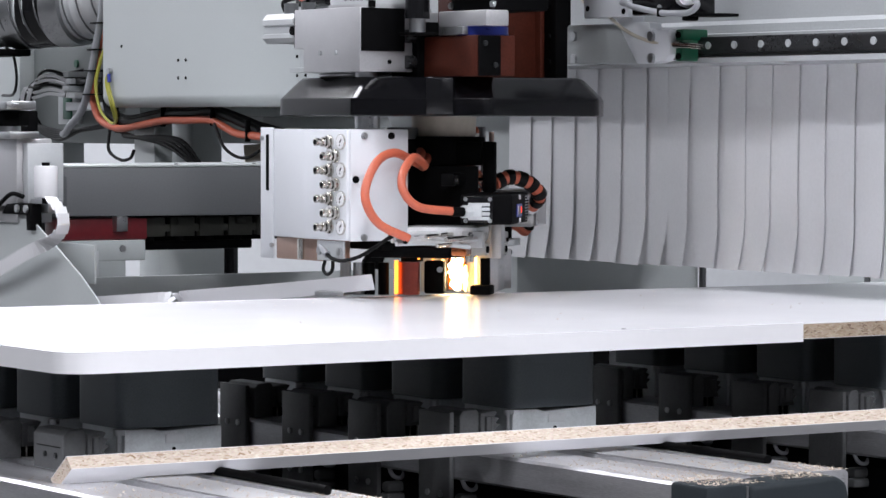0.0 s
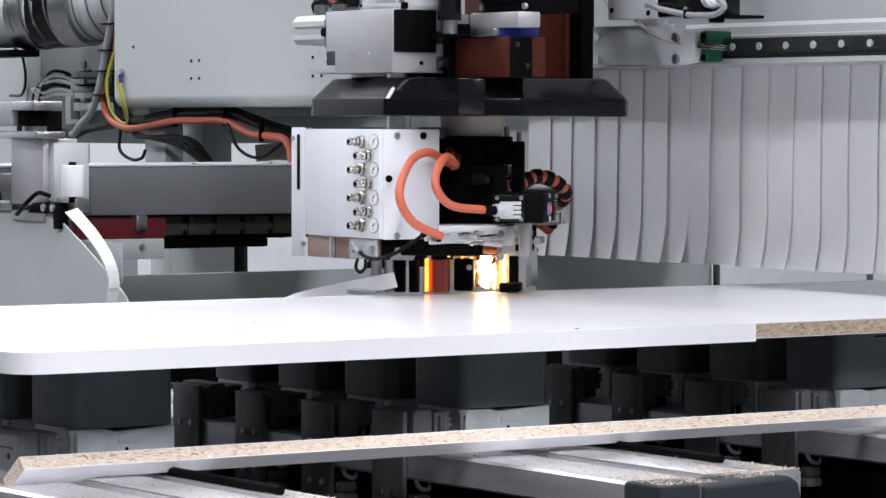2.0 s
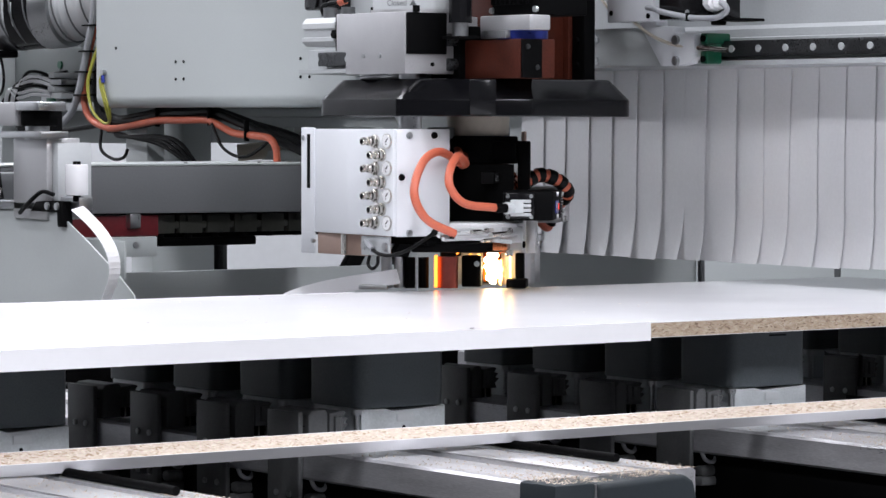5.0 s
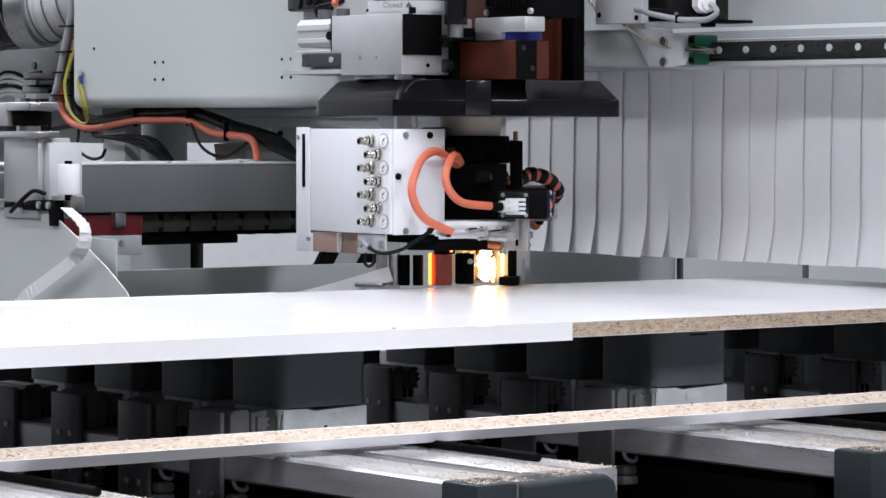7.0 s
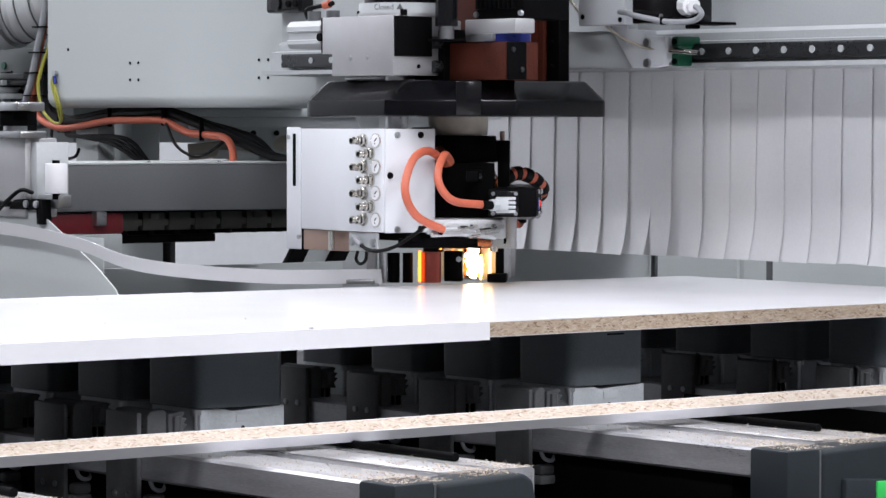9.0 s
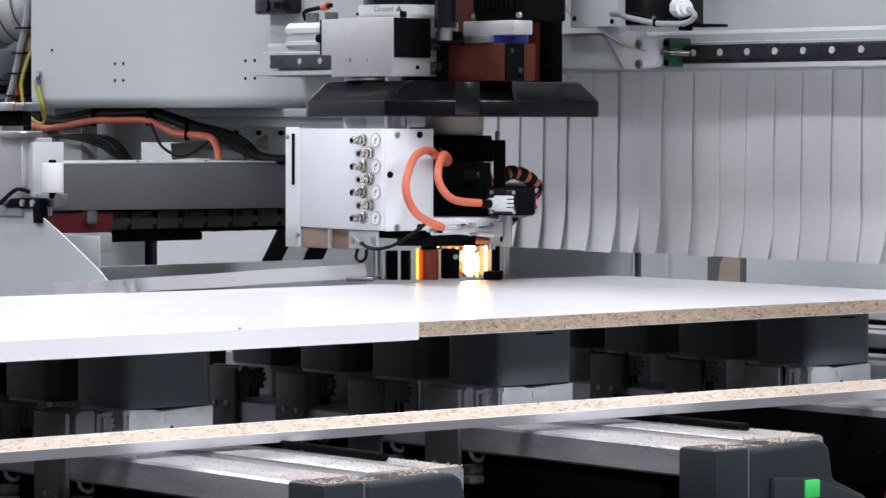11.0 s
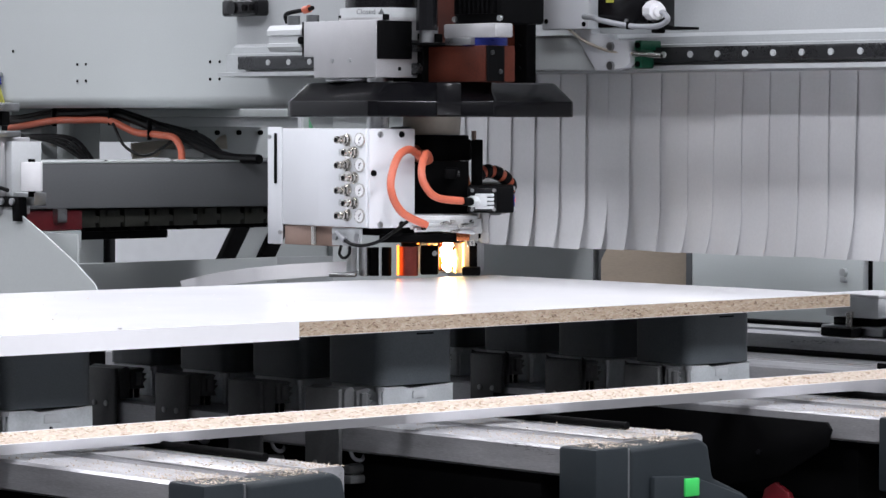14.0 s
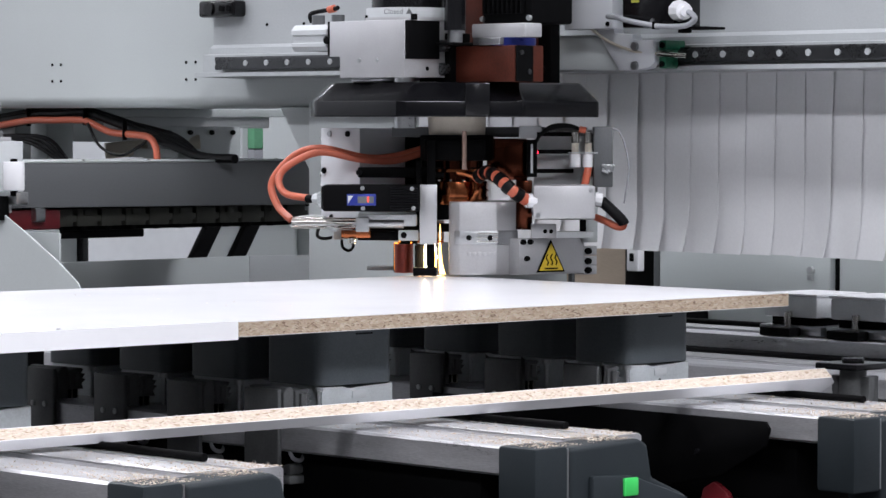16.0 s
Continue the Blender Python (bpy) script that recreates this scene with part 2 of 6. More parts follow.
# ---- machine bed and table ----
def machine_bed():
    t = thing("machine_bed", "steel machine bed under the work table, blackened for the shade there", "machine bed")
    # near-black all over, so the colour holds the shade beneath the table
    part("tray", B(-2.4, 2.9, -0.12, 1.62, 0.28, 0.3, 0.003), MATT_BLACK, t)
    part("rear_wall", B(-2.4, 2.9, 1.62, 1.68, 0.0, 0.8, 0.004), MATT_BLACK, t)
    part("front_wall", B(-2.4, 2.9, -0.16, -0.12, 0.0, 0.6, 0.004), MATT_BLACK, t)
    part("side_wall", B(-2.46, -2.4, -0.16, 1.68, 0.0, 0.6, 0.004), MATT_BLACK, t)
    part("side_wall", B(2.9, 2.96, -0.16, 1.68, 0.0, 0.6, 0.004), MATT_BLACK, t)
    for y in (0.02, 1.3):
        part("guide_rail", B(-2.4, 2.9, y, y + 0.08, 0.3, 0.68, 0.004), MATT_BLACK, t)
    return t


machine_bed()
BEAMS = (-0.963, -0.405, 0.153, 0.711, 1.269, 1.83)


def support_beam(x):
    """A hollow aluminium bar across the table, with slots along its top and a plastic cap at the near end."""
    t = thing("support_beam", "worn aluminium support beam across the table, dusted with chips", "beam", "support beams of the table")
    w, y0, y1, z = 0.235, -0.28, 1.34, 0.815
    outline = [(x, z - 0.003), (x + 0.004, z), (x + 0.078, z), (x + 0.08, z - 0.012), (x + 0.1, z - 0.012), (x + 0.102, z), (x + 0.165, z), (x + 0.167, z - 0.012), (x + 0.187, z - 0.012),
               (x + 0.189, z), (x + w - 0.004, z), (x + w, z - 0.003), (x + w, z - 0.031), (x + w - 0.004, z - 0.034), (x + 0.004, z - 0.034), (x, z - 0.031)]
    part("extrusion", P(outline, "y", y0, y1), ALU_BEAM, t)
    if x > 1.5:
        part("flank_strip", B(x - 0.004, x + 0.002, y0, y1, 0.757, z + 0.001, 0.001), ALU_BEAM, t, "broad scratched aluminium flank")
    # rail and feet blackened to carry the shade below the beam
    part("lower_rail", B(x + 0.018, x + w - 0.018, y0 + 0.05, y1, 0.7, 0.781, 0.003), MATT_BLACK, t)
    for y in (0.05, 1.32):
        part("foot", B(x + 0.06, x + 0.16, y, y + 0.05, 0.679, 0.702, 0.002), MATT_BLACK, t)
    part("slot_strip", B(x + 0.1035, x + 0.1635, y0 + 0.002, y1 - 0.01, z + 0.0005, z + 0.002, 0.0005), ALU, t, "bright aluminium strip between the slots")
    part("rod", C((x + 0.2, y0 + 0.09, z + 0.0048), (x + 0.2, y1, z + 0.0048), 0.0048, seg=16), MATT_BLACK, t, "black guide rod along the beam")
    if x < 1.2:
        part("cap", B(x - 0.003, x + 0.05, -0.341, y0, 0.7225, z + 0.001, 0.004), CAP_PLASTIC, t, "slate grey plastic end cap")
        part("seam", B(x + 0.051, x + 0.0535, -0.338, y0, 0.725, z - 0.002, 0), STEEL, t)
        o = [(x + 0.056, z - 0.002), (x + 0.172, z + 0.002), (x + 0.186, z - 0.006), (x + 0.194, z - 0.045), (x + 0.25, z - 0.068), (x + 0.257, z - 0.085), (x + 0.25, z - 0.13), (x + 0.056, z - 0.13)]
        grip = part("handle_cover", P(o, "y", -0.338, y0, 0.006, 3), CAP_PLASTIC, t, "moulded dark plastic handle cover")
        o = [(x + 0.085, z - 0.035), (x + 0.15, z - 0.039), (x + 0.245, z - 0.07), (x + 0.25, z - 0.085), (x + 0.243, z - 0.12), (x + 0.085, z - 0.12)]
        part("raised_panel", P(o, "y", -0.347, -0.337, 0.004, 2), CAP_PLASTIC, grip)
        part("button", B(x + 0.1335, x + 0.157, -0.35, -0.3455, z - 0.062, z - 0.041, 0.0015), GREEN_BUTTON, grip, "bright green push button")
    return t


for bx in BEAMS:
    support_beam(bx)


def chip_dust():
    """Loose chips swept along the tops of the beams."""
    rng = random.Random(5)
    bm = bmesh.new()
    for bx in BEAMS[:4]:
        for k in range(3600):
            y = -0.337 + abs(rng.gauss(0, 0.075)) if rng.random() < 0.72 else rng.uniform(-0.33, 0.12)
            u = rng.uniform(0.004, 0.23)
            z = 0.8155 if not (0.078 < u < 0.102 or 0.165 < u < 0.189) else 0.8035
            if 0.1035 < u < 0.1635:
                z = 0.8175
            if y > 0.14 or (y < -0.285 and u > 0.18):
                continue
            s = rng.choice((0.0006, 0.0009, 0.0012, 0.0022))
            m = Matrix.Translation((bx + u, y, z + s * 0.3)) @ Euler([rng.uniform(-0.6, 0.6), rng.uniform(-0.6, 0.6), rng.uniform(0, 6)]).to_matrix().to_4x4() @ Matrix.Diagonal((s, s * 0.45, s * 0.3, 1))
            vs = [bm.verts.new(m @ Vector(c)) for c in ((1, 0, 0), (-0.3, 0.9, 0), (-0.9, -0.2, 0), (0.1, -1, 0.2), (0, 0, 1))]
            for a, b in ((0, 1), (1, 2), (2, 3), (3, 0)):
                bm.faces.new((vs[a], vs[b], vs[4]))
            bm.faces.new((vs[3], vs[2], vs[1], vs[0]))
    tagged(part("wood_chips", bm, CHIP_PALE, smooth=False), "pale wood chips and dust lying on the beams", "wood chips", kind="stuff")


chip_dust()


POD_BASE = material("dull_cast_aluminium", (0.5, 0.53, 0.54), 0.5, 0.1, vary=0.1, scale=30, fine=400, bump=0.12)
CLAMP_GREY = material("grey_clamp_casting", (0.1, 0.103, 0.105), 0.5, vary=0.12, scale=30, fine=300, bump=0.2, spec=0.3)


def suction_pod(x, y):
    """Vacuum pod: a charcoal block on a base that clamps to its beam."""
    t = thing("suction_pod", "charcoal plastic vacuum pod clamped under the white board", "suction pod", "vacuum pods under the board")
    w, d = 0.124, 0.108
    bm = P([(x + 0.0, y + 0.0), (x + w, y + 0.0), (x + w, y + d), (x, y + d)], "z", 0.858, 0.93)
    bmesh.ops.bevel(bm, geom=[e for e in bm.edges if abs(e.verts[0].co.z - e.verts[1].co.z) > 0.01], offset=0.016, segments=5, profile=0.5, affect="EDGES")
    part("block", bm, POD_RUBBER, t)
    part("sealing_lip", B(x + 0.004, x + w - 0.004, y + 0.004, y + d - 0.004, 0.9295, 0.932, 0.001), BLACK_PLASTIC, t)
    part("stamp", B(x + 0.058, x + 0.086, y - 0.0006, y + 0.001, 0.9195, 0.9215, 0), MATT_BLACK, t)
    part("base_plate", P([(x + 0.006, 0.857), (x + 0.04, 0.8565), (x + 0.05, 0.853), (x + 0.124, 0.857), (x + 0.124, 0.8165), (x + 0.006, 0.8165)], "y", y + 0.004, y + d - 0.006, 0.0015), POD_BASE, t, "bare aluminium base plate")
    part("label_plate", B(x + 0.055, x + 0.078, y + 0.0025, y + 0.0042, 0.84, 0.85, 0.0005), PALE_PAINT, t)
    screw(t, (x + 0.065, y + 0.004, 0.834), (0, -1, 0), 0.0022, MATT_BLACK)
    flank = max(b for b in BEAMS if b < x)
    jaw = max(flank - 0.001, x - 0.066)
    clamp = part("clamp", P([(jaw, 0.8165), (jaw, 0.853), (jaw + 0.005, 0.8585), (x - 0.044, 0.8595), (x - 0.04, 0.856), (x - 0.04, 0.8165)], "y", y + 0.004, y + 0.074, 0.0008, 1), CLAMP_GREY, t, "grey cast clamp jaw beside the base", False)
    teeth = [(x - 0.0395, 0.829), (x - 0.0395, 0.8545), (x - 0.022, 0.857), (x - 0.017, 0.855), (x - 0.021, 0.85), (x - 0.014, 0.8485), (x - 0.019, 0.843), (x - 0.013, 0.8415), (x - 0.02, 0.836), (x - 0.017, 0.829)]
    part("jaw_teeth", P(teeth, "y", y + 0.001, y + 0.05, 0.0006, 1), CLAMP_GREY, clamp, "", False)
    part("jaw_facet", P([(x - 0.034, y - 0.003), (x - 0.029, y - 0.006), (x - 0.024, y - 0.002), (x - 0.024, y + 0.002), (x - 0.034, y + 0.002)], "z", 0.834, 0.8515, 0.0006, 1), CLAMP_GREY, clamp, "", False)
    part("jaw_seam", B(jaw - 0.0006, jaw + 0.001, y + 0.012, y + 0.066, 0.8405, 0.8413, 0), MATT_BLACK, clamp)
    for yy in (y + 0.022, y + 0.046):
        screw(clamp, (jaw, yy, 0.832), (-1, 0, 0), 0.0034, RAIL_STEEL)
    part("jaw_foot", B(x - 0.036, x - 0.02, y + 0.008, y + 0.07, 0.8165, 0.829, 0.001), MATT_BLACK, clamp)
    for xx in (x - 0.033, x - 0.0235):
        part("spring_pin", C((xx, y + 0.006, 0.8165), (xx, y + 0.006, 0.83), 0.0013, seg=8), CHROME, clamp)
    part("spindle", C((x - 0.002, y + 0.002, 0.8165), (x - 0.002, y + 0.002, 0.852), 0.003, seg=16), STEEL, t)
    part("spindle_collar", C((x - 0.002, y + 0.002, 0.8515), (x - 0.002, y + 0.002, 0.8575), 0.0068, seg=16), STEEL, t)
    # the side plate that grips the beam's flank
    if x - flank < 0.1:
        px = flank - 0.007
        side = part("side_plate", P([(y + 0.008, 0.857), (y + 0.072, 0.857), (y + 0.072, 0.734), (y + 0.046, 0.734), (y + 0.044, 0.748), (y + 0.026, 0.748), (y + 0.024, 0.728), (y + 0.008, 0.728)], "x", px, px + 0.006, 0.001), CLAMP_GREY, t, "grey clamp plate with two screws")
        for yy in (y + 0.026, y + 0.052):
            screw(side, (px, yy, 0.764), (-1, 0, 0), 0.004)
            screw(side, (px, yy, 0.81), (-1, 0, 0), 0.004)
        lever = part("lever", B(px + 0.002, px + 0.034, y - 0.012, y + 0.006, 0.742, 0.753, 0.003), CLAMP_GREY, t)
        part("lever_pad", B(px + 0.004, px + 0.03, y - 0.01, y + 0.006, 0.7535, 0.766, 0.004), CLAMP_GREY, lever)
        part("hose_loop", tube(bmesh.new(), [(px + 0.012, y + 0.004, 0.79), (px + 0.012, y - 0.006, 0.774), (px + 0.022, y - 0.01, 0.771), (px + 0.03, y - 0.006, 0.783), (px + 0.03, y + 0.004, 0.8)], 0.0026, 8), CABLE_GREY, t)
    return t


for px, py in ((-0.822, 0.13), (-0.335, 0.112), (0.208, 0.091), (0.757, 0.09)):
    for k in range(4):
        suction_pod(px, py + 0.152 * k)


def far_pod(x, y):
    t = thing("suction_pod", "grey vacuum pod with a pale rubber top on the last beam", "suction pod", "vacuum pods on the last beam")
    part("block", B(x, x + 0.13, y, y + 0.12, 0.848, 0.884, 0.004), CAST, t)
    part("top_pad", B(x - 0.002, x + 0.132, y - 0.002, y + 0.122, 0.884, 0.889, 0.0015), WHITE_TAPE, t, "pale rubber top pad")
    part("foot", B(x + 0.01, x + 0.12, y + 0.01, y + 0.11, 0.832, 0.849, 0.003), MATT_BLACK, t)
    part("base", B(x + 0.0, x + 0.15, y - 0.01, y + 0.13, 0.8165, 0.834, 0.003), STEEL, t)
    part("valve", C((x - 0.004, y + 0.06, 0.8175), (x - 0.004, y + 0.06, 0.858), 0.007, seg=12), CHROME, t)
    part("clamp", B(x - 0.035, x - 0.005, y + 0.03, y + 0.1, 0.8165, 0.832, 0.003), MATT_BLACK, t)


for y in (0.71, 0.56, 0.41):
    far_pod(1.88, y)


def stop_post(x, y, h, base=0.8175):
    """Reference stop: a grey cast column with webs, a black plate and a knob on it."""
    t = thing("stop_post", "grey cast stop post with a black top plate", "stop post", "stop posts on the table")
    z0, z1 = base, base + h
    bm = C((x, y, z0), (x, y, z1), 0.024, 0.019, 24)
    box(bm, x - 0.034, x + 0.034, y - 0.034, y + 0.034, z0, z0 + 0.006, 0.002)
    col = part("column", bm, CLAMP_GREY, t)
    if h > 0.05:
        for k in (-1, 1):
            part("web", P([(y + k * 0.017, z1 - 0.01), (y + k * 0.034, z1 - 0.01), (y + k * 0.034, z1 - 0.03), (y + k * 0.028, z1 - 0.07), (y + k * 0.034, z0 + 0.006), (y + k * 0.02, z0 + 0.006)], "x", x - 0.006, x + 0.006, 0.001), CLAMP_GREY, col)
        part("rear_web", B(x + 0.015, x + 0.05, y - 0.006, y + 0.006, z0, z1 - 0.012, 0.002), CLAMP_GREY, col)
    plate = part("top_plate", B(x - 0.038, x + 0.038, y - 0.038, y + 0.038, z1, z1 + 0.009, 0.002), BLACK_PLASTIC, t)
    part("knob", C((x, y, z1 + 0.009), (x, y, z1 + 0.0155), 0.016, seg=24, bev=0.001), BLACK_PLASTIC, plate)


stop_post(1.14, 0.018, 0.157, 0.6805)
stop_post(1.9, 0.5, 0.014)


def side_cover():
    t = thing("side_cover", "black sheet metal cover along the flank of a beam", "cover")
    part("sheet", P([(-0.215, 0.806), (-0.222, 0.797), (-0.215, 0.775), (-0.14, 0.733), (0.4, 0.62), (0.4, 0.806)], "x", 0.686, 0.69, 0.001), MATT_BLACK, t)
    part("bracket", B(0.69, 0.7155, 0.0, 0.08, 0.745, 0.77, 0.001), MATT_BLACK, t)
    for y in (-0.1, 0.15):
        screw(t, (0.686, y, 0.76), (-1, 0, 0), 0.004, BLACK_PLASTIC)


side_cover()


def red_lever():
    t = thing("lever_bracket", "red enamelled triangular bracket on the machine bed", "bracket")
    part("plate", P([(-0.17, 0.66), (-0.085, 0.66), (-0.1, 0.712), (-0.118, 0.722), (-0.14, 0.71)], "x", 0.696, 0.706, 0.002), RED_PAINT, t)
    part("base", B(0.692, 0.71, -0.18, -0.08, 0.65, 0.662, 0.002), MATT_BLACK, t)
    part("post", B(0.694, 0.708, -0.118, -0.1, 0.3, 0.652, 0.002), MATT_BLACK, t)


red_lever()


def air_hose():
    t = thing("air_hose", "ribbed brown air hose hanging under the beams", "hose")
    for x0 in (0.42, 0.98):
        part("hose", tube(bmesh.new(), [(x0, 0.12, 0.7), (x0 - 0.01, 0.1, 0.66), (x0, 0.08, 0.6), (x0 + 0.03, 0.08, 0.5), (x0 + 0.03, 0.1, 0.295)], 0.011, 12, 14, 0.08), COPPER if x0 < 0.5 else CABLE_GREY, t)


air_hose()


# ---- the board and its offcut ----
def arc(cx, cy, r, a0, a1, n=8):
    return [(cx + r * math.cos(radians(a0 + (a1 - a0) * k / n)), cy + r * math.sin(radians(a0 + (a1 - a0) * k / n))) for k in range(n + 1)]


def board():
    t = thing("board", "white melamine particle board half banded with white edge tape", "board")
    r = 0.035
    front = arc(-0.952 + r, r, r, 180, 270)
    far = [(0.984, 0.004), (0.984, 0.708), (0.978, 0.717), (0.5, 0.73), (0.1, 0.752), (-0.35, 0.775), (-0.952 + 0.03, 0.795), (-0.952, 0.77)]
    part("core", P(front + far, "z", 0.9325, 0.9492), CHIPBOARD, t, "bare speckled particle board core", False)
    for z0, z1, n in ((0.9492, 0.95, "top_face"), (0.932, 0.9325, "under_face")):
        part(n, P(front + far, "z", z0, z1), WHITE_BOARD, t, "satin white melamine face", False)
    # the tape stands a little over both faces until it is trimmed
    out = arc(-0.952 + r, r, r + 0.0012, 180, 270, 14)
    line = [(-0.9532, 0.77), (-0.9532, 0.4)] + out + [(-0.5, -0.0012), (0.0, -0.0012)]
    inner = [(-0.952, 0.77), (-0.952, 0.4)] + arc(-0.952 + r, r, r, 180, 270, 14) + [(-0.5, 0.0), (0.0, 0.0)]
    part("edge_tape", P(line + inner[::-1], "z", 0.929, 0.9508), WHITE_TAPE, t, "smooth white edge tape, not yet trimmed")
    part("rear_edge_tape", P([(0.1, 0.752), (-0.35, 0.775), (-0.922, 0.795), (-0.922, 0.7965), (-0.35, 0.7765), (0.1, 0.7535)], "z", 0.93, 0.9506), WHITE_TAPE, t)
    part("speck", B(-0.2405, -0.2355, 0.027, 0.0285, 0.9502, 0.9508, 0), MATT_BLACK, t)
    rng = random.Random(2)
    bm = bmesh.new()
    for k in range(60):
        x, y, s = rng.uniform(-0.5, 0.3), rng.uniform(0.2, 0.7), rng.uniform(0.0004, 0.0011)
        box(bm, x, x + s * 2, y, y + s, 0.95, 0.95 + s * 0.5, 0)
    tagged(part("sanding_dust", bm, CHIP_PALE, t), "fine pale sanding dust on the board", kind="stuff")
    return t


board()


def offcut():
    """A narrow strip sawn off the board's edge, leaning on the beams; it widens at both ends where the corners were cut round."""
    t = thing("offcut", "pale particle board offcut strip lying across the beams", "offcut")
    L = 0.927
    def outline(k):
        R = L + 0.05
        o = [(-L, 0.0), (R, 0.0), (R + 0.012, -0.011), (R - 0.012, -0.043), (R - 0.03, -0.043)]
        o += [(R - 0.05 + 0.018 * math.cos(radians(a)), -0.0405 + 0.02 * math.sin(radians(a))) for a in range(0, 95, 15)] + [(R - 0.09, -0.019)]
        o += [(0, -0.016), (-L + 0.09, -0.018), (-L + 0.05, -0.024), (-L + 0.018, -0.031), (-L - 0.008, -0.033)]
        return o
    # outline lies along the strip and across the laminated face; pushed through the thickness
    bm = P(outline(0), "y", 0.0007, 0.0173)
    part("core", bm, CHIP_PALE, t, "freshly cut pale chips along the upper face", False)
    part("near_face", P(outline(0), "y", 0.0, 0.0007), WHITE_BOARD, t, "grey-white melamine face", False)
    part("far_face", P(outline(0), "y", 0.0173, 0.018), WHITE_BOARD, t, "", False)
    t.matrix_world = pose(-0.008, -0.018, 0.831, 0, -0.27, -3.45) @ pose(0, -0.012, 0.0045, 0, 0, 0) @ pose(0, 0, 0, 42, 0, 0)
    return t


offcut()


# ---- the gantry over the table ----
def ribbon(bm, pts, w, th, m=None):
    """A flat band along a line, standing upright."""
    line = spline(pts, 6)
    rows = []
    for i, p in enumerate(line):
        d = (line[min(i + 1, len(line) - 1)] - line[max(i - 1, 0)]).normalized()
        n = Vector((d.y, -d.x, 0)).normalized() * th / 2
        u = Vector((0, 0, w / 2))
        rows.append([bm.verts.new(q) for q in (p - n - u, p + n - u, p + n + u, p - n + u)])
    for a, b in zip(rows, rows[1:]):
        for k in range(4):
            bm.faces.new((a[k], a[(k + 1) % 4], b[(k + 1) % 4], b[k]))
    bm.faces.new(rows[0][::-1])
    bm.faces.new(rows[-1])
    return bm


def build_gantry():
    t = thing("gantry", "light grey enamelled machine gantry spanning the work table", "gantry")
    # left cover of the beam with a rounded lower edge
    r = 0.022
    prof = [(1.0, 1.9), (1.0, 1.21 + r)] + [(1.0 + r - r * math.cos(radians(a)), 1.21 + r - r * math.sin(radians(a))) for a in range(15, 91, 15)] + [(1.42, 1.21), (1.42, 1.9)]
    cover = part("beam_cover", P(prof, "y", 1.2, 2.55, 0), GREY_PAINT, t, "smooth light grey beam cover")
    for y in (1.817, 1.845, 2.232, 2.26):
        for z in (1.262, 1.294):
            part("rivet", C((1.0015, y, z), (0.9985, y, z), 0.0028, seg=10), MATT_BLACK, cover)
    part("rivet", C((1.0015, 2.476, 1.323), (0.9985, 2.476, 1.323), 0.0028, seg=10), MATT_BLACK, cover)
    prof = [(0.93, 1.9), (0.93, 1.322), (0.922, 1.316), (0.922, 1.305), (0.905, 1.303), (0.905, 1.272), (0.886, 1.271), (0.886, 1.264), (0.99, 1.262), (0.999, 1.262), (0.999, 1.9)]
    part("rail_seat", P(prof, "y", -0.6, 1.68), SEAT_GREY, t, "grey machined rail seat")
    part("beam", B(1.0, 1.42, -0.6, 1.2, 1.262, 1.9, 0.004), GREY_PAINT, t)
    part("end_cap", B(0.92, 1.43, -0.63, -0.6, 1.25, 1.905, 0.006), DARK_PAINT, t)
    rail = part("linear_rail", P([(0.905, 1.276), (0.889, 1.276), (0.8875, 1.281), (0.8895, 1.2875), (0.8875, 1.294), (0.889, 1.299), (0.905, 1.299)], "y", -0.58, 1.625), RAIL_STEEL, t, "dark ground steel linear rail")
    for k in range(34):
        y = 1.54 - 0.0565 * k
        part("rail_plug", C((0.8895, y, 1.2875), (0.8868, y, 1.2875), 0.0052, seg=16), SEAT_GREY, rail)
    pl = part("pillar", B(1.005, 1.358, 1.2, 1.505, 0.862, 1.3, 0.004), GREY_PAINT, t, "light grey pillar under the beam")
    part("gusset", P([(1.5, 1.21), (1.59, 1.21), (1.5, 1.085)], "x", 1.01, 1.28, 0.002), GREY_PAINT, t)
    part("edge_trim", B(1.3585, 1.366, 1.19, 1.2, 0.862, 1.25, 0.001), DARK_PAINT, pl)
    # beam sensor
    s = part("beam_sensor", B(0.9, 0.932, 1.588, 1.688, 1.371, 1.401, 0.006, 3), BLACK_PLASTIC, t, "black sensor housing on the beam")
    part("lens", C((0.902, 1.655, 1.386), (0.896, 1.655, 1.386), 0.012, seg=20), BLACK_PLASTIC, s)
    for y in (1.62, 1.6):
        part("screw", C((0.902, y, 1.386), (0.897, y, 1.386), 0.006, seg=12), MATT_BLACK, s)
    for y, z in ((1.53, 1.356), (1.43, 1.356), (1.33, 1.4)):
        part("rivet", C((0.931, y, z), (0.9285, y, z), 0.0028, seg=10), MATT_BLACK, t)
    # upright guard panels that travel with the gantry, beyond the curtain
    for y0, y1 in ((1.293, 1.758), (0.806, 1.271), (0.32, 0.784)):
        guard = part("guard_panel", B(2.2, 2.225, y0, y1, 0.1, 1.0, 0.004), GUARD_PAINT, t, "light grey guard panel")
        part("panel_lock", C((2.2, y0 + 0.048, 0.8876), (2.192, y0 + 0.048, 0.8876), 0.008, seg=14), PALE_PAINT, guard)
        part("lock_tab", B(2.192, 2.2, y0 + 0.042, y0 + 0.054, 0.868, 0.88, 0.001), PALE_PAINT, guard)
    part("guard_post", B(2.215, 2.24, 1.268, 1.296, 0.0, 1.3, 0.002), MATT_BLACK, t)
